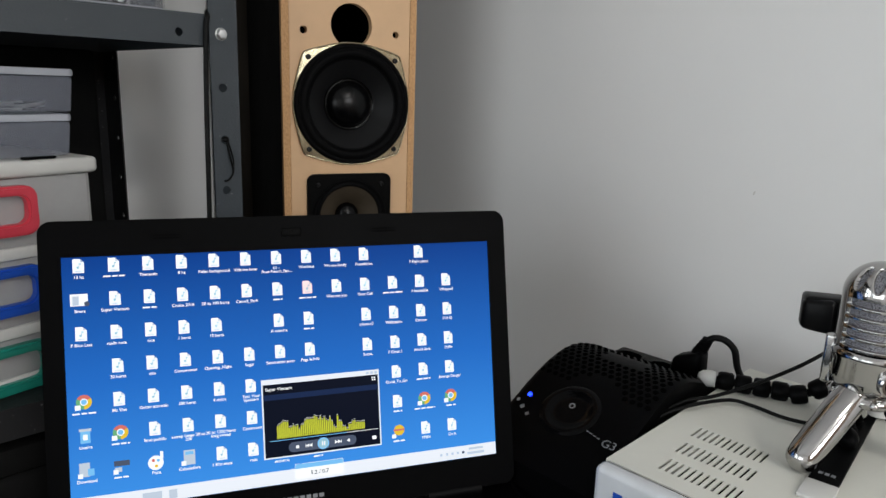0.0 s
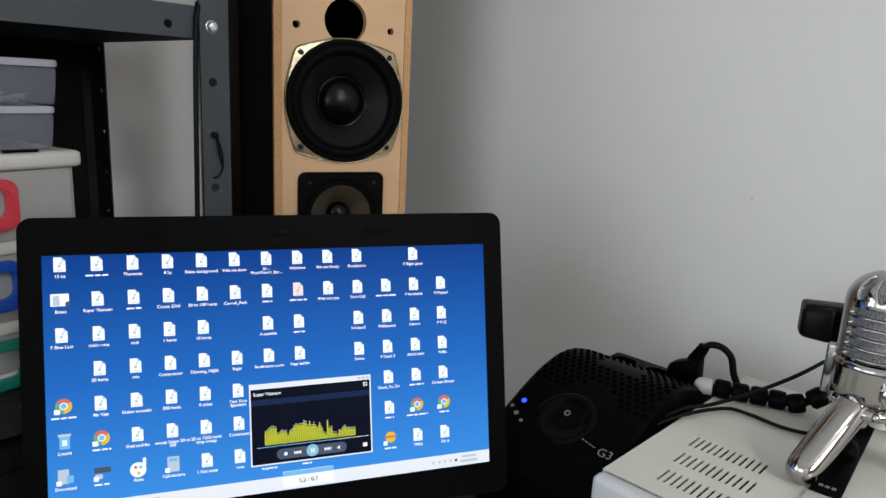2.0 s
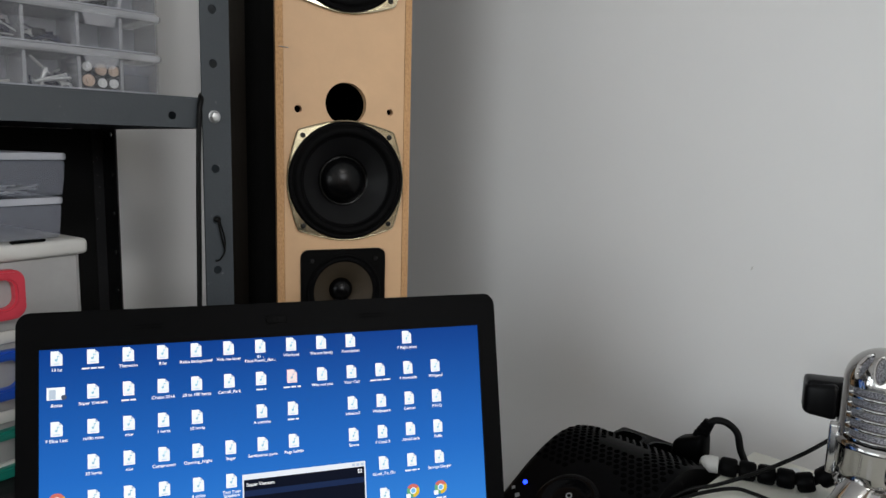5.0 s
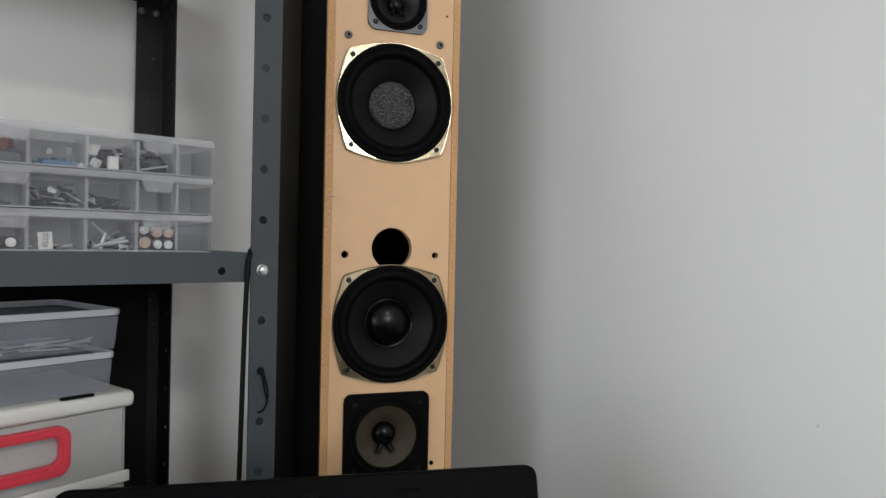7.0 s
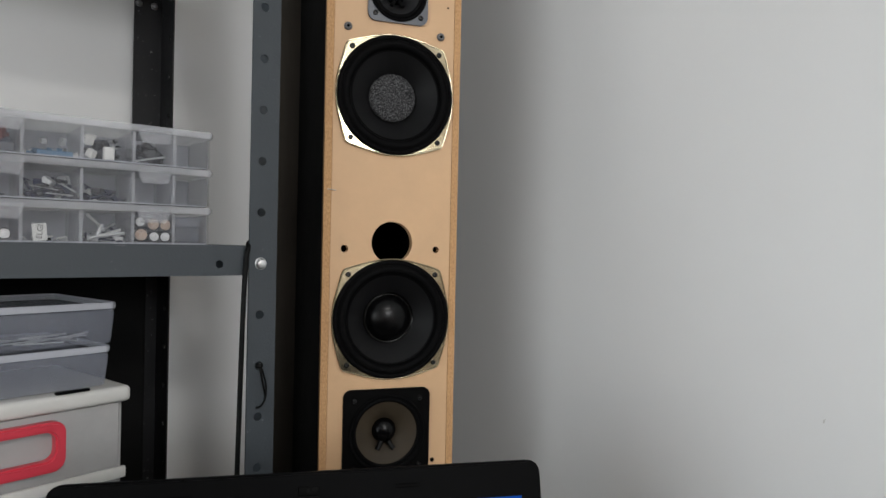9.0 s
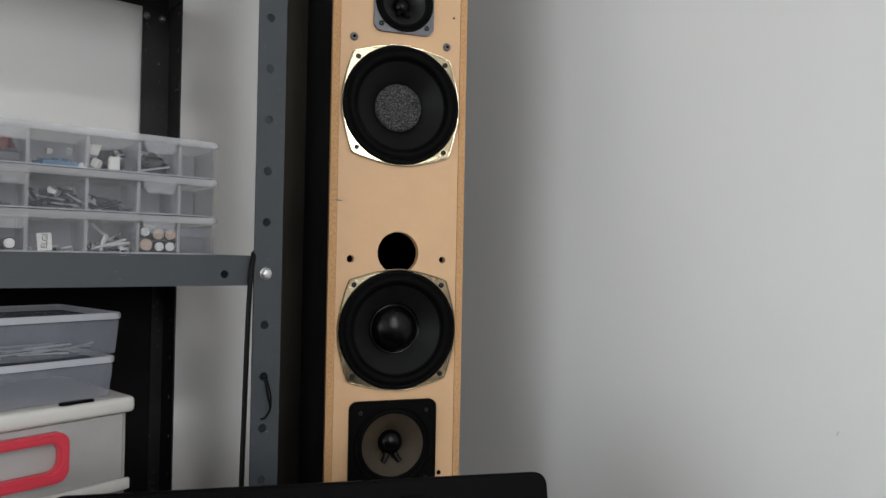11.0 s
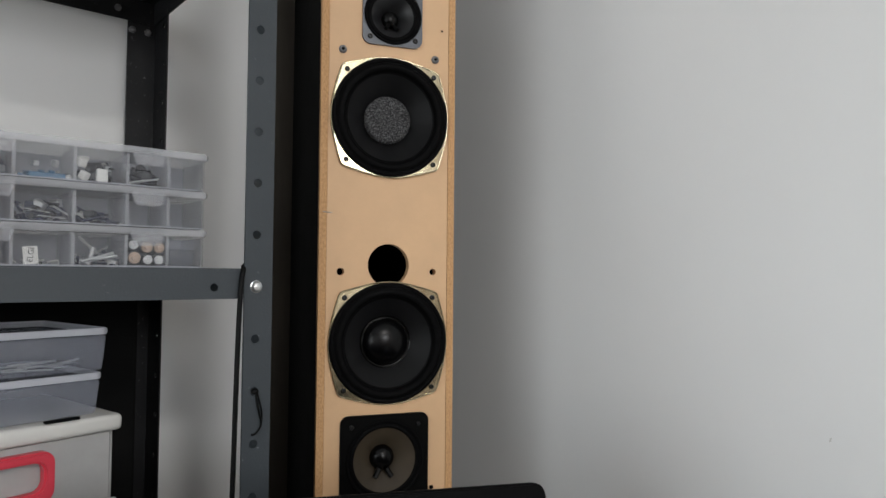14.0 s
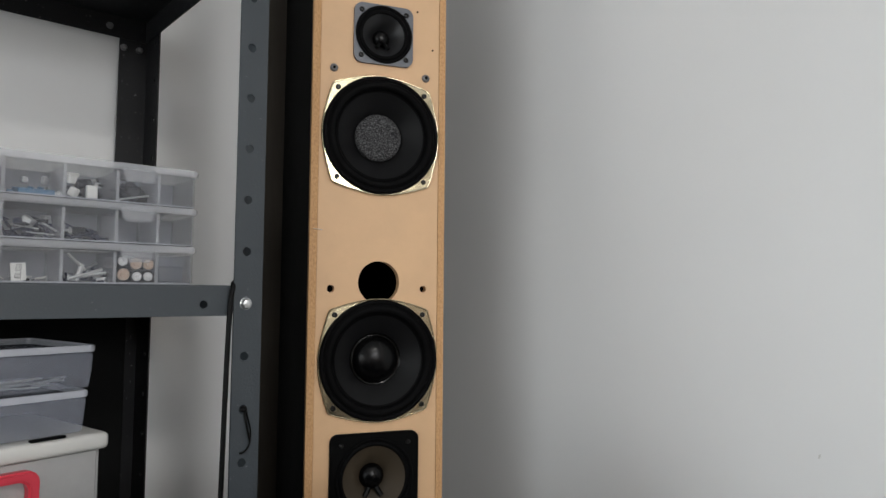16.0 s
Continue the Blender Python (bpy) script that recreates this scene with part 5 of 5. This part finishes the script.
for k in range(4):
    bm = bmesh.new()
    lathe(bm, [(0, 0), (0.0075 - 0.0006 * k, 0), (0.0075 - 0.0006 * k, 0.0048), (0, 0.0048)], n=16, m=at(0.002, -0.010 - 0.0024 * k, 0.0245 + 0.0050 * k) @ Matrix.Rotation(radians(22), 4, "X"))
    part("strain_relief", bm, M_RUBBER, plug)
bm = bmesh.new()
tube(bm, [(0.002, -0.018, 0.042), (0.004, -0.025, 0.047), (0.008, -0.035, 0.046), (0.012, -0.044, 0.037), (0.014, -0.048, 0.020), (0.020, -0.052, 0.002), (0.060, -0.030, -0.030), (0.105, -0.020, -0.070), (0.115, -0.010, -0.0785)], 0.0036, 12)
part("cord", bm, M_CABLE, plug)

# chrome microphone on a three-legged stand
MIC = ROOM @ at(0.5440, 0.1975, BX_TOP)
mic = root("chrome_microphone", MIC, "ribbed retro chrome microphone on three stubby legs", "microphone")
R = 0.0270
Z0, ZN, Z1 = 0.0600, 0.0970, 0.1665
bm = bmesh.new()
lathe(bm, [(0, Z0), (R * 0.70, Z0), (R * 0.90, Z0 + 0.004), (R * 0.97, Z0 + 0.010), (R, Z0 + 0.012), (R, ZN - 0.010), (R * 1.04, ZN - 0.008), (R * 1.04, ZN - 0.004), (R * 0.97, ZN - 0.002), (R * 0.9, ZN)], n=56)
part("lower_body", bm, M_CHROME, mic, "polished chrome lower body")
bm = bmesh.new()
lathe(bm, [(R * 0.89, ZN - 0.003), (R * 0.89, Z1 - 0.0265)] + [(R * 0.89 * math.cos(radians(x)), Z1 - 0.0265 + 0.0237 * math.sin(radians(x))) for x in range(10, 91, 10)], n=48)
part("grille", bm, M_MESH, mic, "fine metal mesh grille")
# pressed head shell: level slots round the front and drop-shaped openings over the dome
FRONT, DOME_H = 199.0, 0.0265


def shell_inset(az, z, th):
    """How far the shell is pressed in, 0 to 1, at a bearing from the front and a height or dome angle."""
    if th <= 0:
        gap = max(0.0030 - abs(z - (ZN + 0.0052 + 0.0083 * k)) for k in range(5))
        gap = min(gap, R * radians(60 - abs(az)))
    else:
        w = 0.0044 * math.sqrt(max(0.0, 1 - ((th - 36) / 25) ** 2))
        gap = max(w - R * math.cos(radians(th)) * radians(abs(az - c)) for c in (-48, -13, 22, 57))
        gap = gap if w > 0 else -1
    k = min(1.0, max(0.0, gap / 0.0011))
    return k * k * (3 - 2 * k)


bm = bmesh.new()
levels = [(z, 0.0) for z in np.linspace(ZN, Z1 - DOME_H, 84)] + [(0.0, t) for t in np.linspace(1.5, 90, 60)]
NAZ = 216
rings = []
for z, th in levels:
    ring = []
    for k in range(NAZ):
        az = 360.0 * k / NAZ - 180.0
        r = R - 0.0056 * shell_inset(az, z, th)
        a = radians(az + FRONT)
        rr, zz = (r, z) if th <= 0 else (r * math.cos(radians(th)), Z1 - DOME_H + r / R * DOME_H * math.sin(radians(th)))
        ring.append(bm.verts.new((rr * math.cos(a), rr * math.sin(a), zz)))
    rings.append(ring)
for p, q in zip(rings, rings[1:]):
    for k in range(NAZ):
        bm.faces.new([p[k], p[(k + 1) % NAZ], q[(k + 1) % NAZ], q[k]])
part("head_shell", bm, M_CHROME, mic, "polished chrome head with level slots", angle=75)
# yoke plates at both sides of the lower body
for side in (101, 281):
    bm = bmesh.new()
    box(bm, (R - 0.002, -0.0042, Z0 - 0.001), (R + 0.0060, 0.0042, ZN + 0.004), 0.0022, m=Matrix.Rotation(radians(side), 4, "Z"), seg=3)
    part("yoke_plate", bm, M_CHROME, mic)
# collar with a row of beads where the legs meet
bm = bmesh.new()
lathe(bm, [(R * 0.5, Z0 - 0.010), (R * 0.86, Z0 - 0.0095), (R * 0.95, Z0 - 0.0065), (R * 0.95, Z0 - 0.0035), (R * 0.84, Z0), (R * 0.5, Z0 + 0.0005)], n=48)
part("collar", bm, M_CHROME, mic)
for k in range(9):
    bm = bmesh.new()
    bmesh.ops.create_uvsphere(bm, u_segments=14, v_segments=8, radius=0.0036, matrix=Matrix.Rotation(radians(40 * k + 11), 4, "Z") @ at(R * 0.90, 0, Z0 - 0.0050))
    part("bead", bm, M_CHROME, mic)
# jack ring on the side that faces into the room
JM = Matrix.Rotation(radians(228), 4, "Z") @ at(R * 0.97, 0, Z0 + 0.0150) @ Matrix.Rotation(radians(90), 4, "Y")
bm = bmesh.new()
lathe(bm, [(0.0098, -0.002), (0.0098, 0.0030), (0.0085, 0.0042), (0.0062, 0.0042), (0.0055, 0.0020), (0.0052, -0.001)], n=32, m=JM)
part("jack_ring", bm, M_CHROME, mic)
bm = bmesh.new()
lathe(bm, [(0.0054, 0.0016), (0, 0.0016)], n=24, m=JM)
part("jack_hole", bm, M_HOLE, mic)


def leg(angle, reach):
    bm = bmesh.new()
    p, q = Vector((R * 0.50, 0, Z0 - 0.002)), Vector((reach, 0, 0.0125))
    d = q - p
    L = d.length
    prof = [(0, -0.004), (0.0120, -0.002), (0.0132, 0.004), (0.0130, L * 0.4), (0.0126, L * 0.9)] + [(0.0122 * math.cos(radians(x)), L + 0.0125 * math.sin(radians(x))) for x in range(0, 91, 15)]
    lathe(bm, prof, n=32, m=Matrix.Rotation(radians(angle), 4, "Z") @ Matrix.Translation(p) @ d.to_track_quat("Z", "Y").to_matrix().to_4x4())
    part("leg", bm, M_CHROME, mic, "rounded chrome leg")


leg(161, 0.064)
leg(18, 0.062)
leg(292, 0.062)
bm = bmesh.new()
lathe(bm, [(0, -0.012), (0.008, -0.010), (0.0105, 0.0), (0.0105, 0.010), (0.006, 0.014), (0, 0.015)], n=24, m=at(0.004, -0.012, Z0 - 0.010))
part("pivot", bm, M_WHITEP, mic, "white plastic pivot")

# flat black case under the microphone
strip = root("flat_bar", ROOM @ at(0.4735, 0.1990, BX_TOP) @ Matrix.Rotation(radians(5.0), 4, "Z"), "flat black plastic bar with a white end on the enclosure", "bar")
bm = bmesh.new()
box(bm, (0.0, -0.0108, 0.0002), (0.172, 0.0108, 0.0030), 0.0008)
part("bar_body", bm, M_BLKPLAST, strip)
bm = bmesh.new()
box(bm, (-0.030, -0.0118, 0.0002), (-0.0002, 0.0118, 0.0034), 0.001)
part("bar_end", bm, M_WHITEP, strip, "white plastic end")
for k in range(3):
    bm = bmesh.new()
    box(bm, (0.0125, -0.006 + 0.0045 * k, 0.0030), (0.0165, -0.0028 + 0.0045 * k, 0.0032))
    part("print_mark", bm, M_GREYPRINT, strip, smooth=False)

# webcam on a bendy tripod
WC = ROOM @ at(0.6290, 0.2350, 0.9075)
wcam = root("desk_webcam", WC, "black desk webcam on a bendy segmented tripod", "webcam")
TURN = Matrix.Rotation(radians(-62), 4, "Z")
bm = bmesh.new()
box(bm, (-0.0420, -0.0100, -0.0150), (0.0420, 0.0150, 0.0175), 0.0040, m=TURN, seg=3)
part("camera_body", bm, M_WEBCAM, wcam, "black rounded camera body")
for s in (-1, 1):
    bm = bmesh.new()
    box(bm, (-0.0440 if s < 0 else 0.0170, -0.0165, -0.0165), (-0.0170 if s < 0 else 0.0440, 0.0020, 0.0165), 0.0050, seg=3)
    for v in bm.verts:      # the wings taper towards their ends
        k = max(0.0, (abs(v.co.x) - 0.018) / 0.026)
        v.co.z *= 1 - 0.16 * k
        v.co.y += 0.005 * k * (v.co.y < -0.006)
    bmesh.ops.transform(bm, matrix=TURN, verts=bm.verts[:])
    part("front_wing", bm, M_WEBCAM, wcam)
bm = bmesh.new()
box(bm, (-0.0150, -0.0190, -0.0215), (0.0150, 0.0, 0.0155), 0.0030, m=TURN, seg=3)
part("lens_block", bm, M_WEBCAM, wcam)
bm = bmesh.new()
box(bm, (-0.0125, -0.0198, -0.0130), (0.0125, -0.0188, 0.0125), 0.0004, m=TURN)
part("front_panel", bm, M_LENSBLUE, wcam, "glossy blue-black lens panel")
bm = bmesh.new()
lathe(bm, [(0.0105, 0.0), (0.0105, 0.0028), (0.0085, 0.0036), (0.006, 0.0020), (0, 0.0016)], n=32, m=TURN @ at(0, -0.0196, 0) @ FACE)
part("lens", bm, M_GLOSSBLK, wcam)
bm = bmesh.new()
box(bm, (-0.012, -0.008, -0.050), (0.012, 0.010, -0.0165), 0.004, m=TURN, seg=2)
part("clip_foot", bm, M_WEBCAM, wcam)
hub = Vector((0.0, 0.0, -0.058))
bm = bmesh.new()
lathe(bm, [(0, -0.012), (0.012, -0.010), (0.013, 0.0), (0.010, 0.009), (0, 0.010)], n=24, m=Matrix.Translation(hub))
part("tripod_hub", bm, M_BLKPLAST, wcam)
FLOOR_L = BX_TOP - 0.9075
for end in ((-0.0430, 0.1080), (0.026, -0.066), (-0.075, -0.030)):
    tip = Vector((end[0], end[1], FLOOR_L + 0.0085))
    legp = bmesh.new()
    N = 7 if end[1] > 0.05 else 5
    pts = []
    for k in range(N + 1):
        t = k / N
        p = hub.lerp(tip, t)
        p.z = hub.z + (tip.z - hub.z) * min(1.0, t * 4.5)
        pts.append(p)
    segs = part("tripod_leg", (lambda b: (tube(b, pts, 0.0040, 8), b)[1])(legp), M_BLKPLAST, wcam, "black segmented bendy leg")
    for k in range(1, N):
        d = (pts[k + 1] - pts[k - 1]).normalized()
        bm = bmesh.new()
        lathe(bm, [(0, -0.0079), (0.0074, -0.0077), (0.0092, -0.0055), (0.0094, 0.0), (0.0092, 0.0055), (0.0074, 0.0077), (0, 0.0079)], n=20, m=Matrix.Translation(pts[k]) @ d.to_track_quat("Z", "Y").to_matrix().to_4x4())
        part("segment", bm, M_BLKPLAST, segs)
    d = (pts[-1] - pts[-2]).normalized()
    bm = bmesh.new()
    lathe(bm, [(0, -0.008), (0.0080, -0.007), (0.0086, 0.0), (0.0072, 0.006), (0.004, 0.0095), (0, 0.0105)], n=24, m=Matrix.Translation(pts[-1]) @ d.to_track_quat("Z", "Y").to_matrix().to_4x4())
    part("leg_tip", bm, M_WHITEP if end[1] > 0.05 else M_BLKPLAST, segs, "white rounded tip" if end[1] > 0.05 else "")


def loose_cable(pts, r, label):
    c = root("loose_cable", ROOM, label, "cable", "cables over the enclosure")
    bm = bmesh.new()
    tube(bm, pts, r, 10)
    part("cable", bm, M_CABLE, c)


T = BX_TOP
loose_cable([(0.440, 0.352, T - 0.045), (0.475, 0.350, T - 0.010), (0.520, 0.338, T + 0.004), (0.545, 0.318, T + 0.010), (0.566, 0.290, T + 0.026), (0.590, 0.262, T + 0.046), (0.614, 0.240, T + 0.066), (0.640, 0.222, T + 0.080)], 0.0018, "thin black cable running up to the webcam")
loose_cable([(0.430, 0.356, T - 0.050), (0.480, 0.348, T - 0.010), (0.512, 0.332, T + 0.0035), (0.560, 0.312, T + 0.0035), (0.568, 0.292, T + 0.0030), (0.565, 0.264, T + 0.0030), (0.568, 0.247, T + 0.0030), (0.574, 0.236, T + 0.0030)], 0.0018, "thin black cable lying across the enclosure")
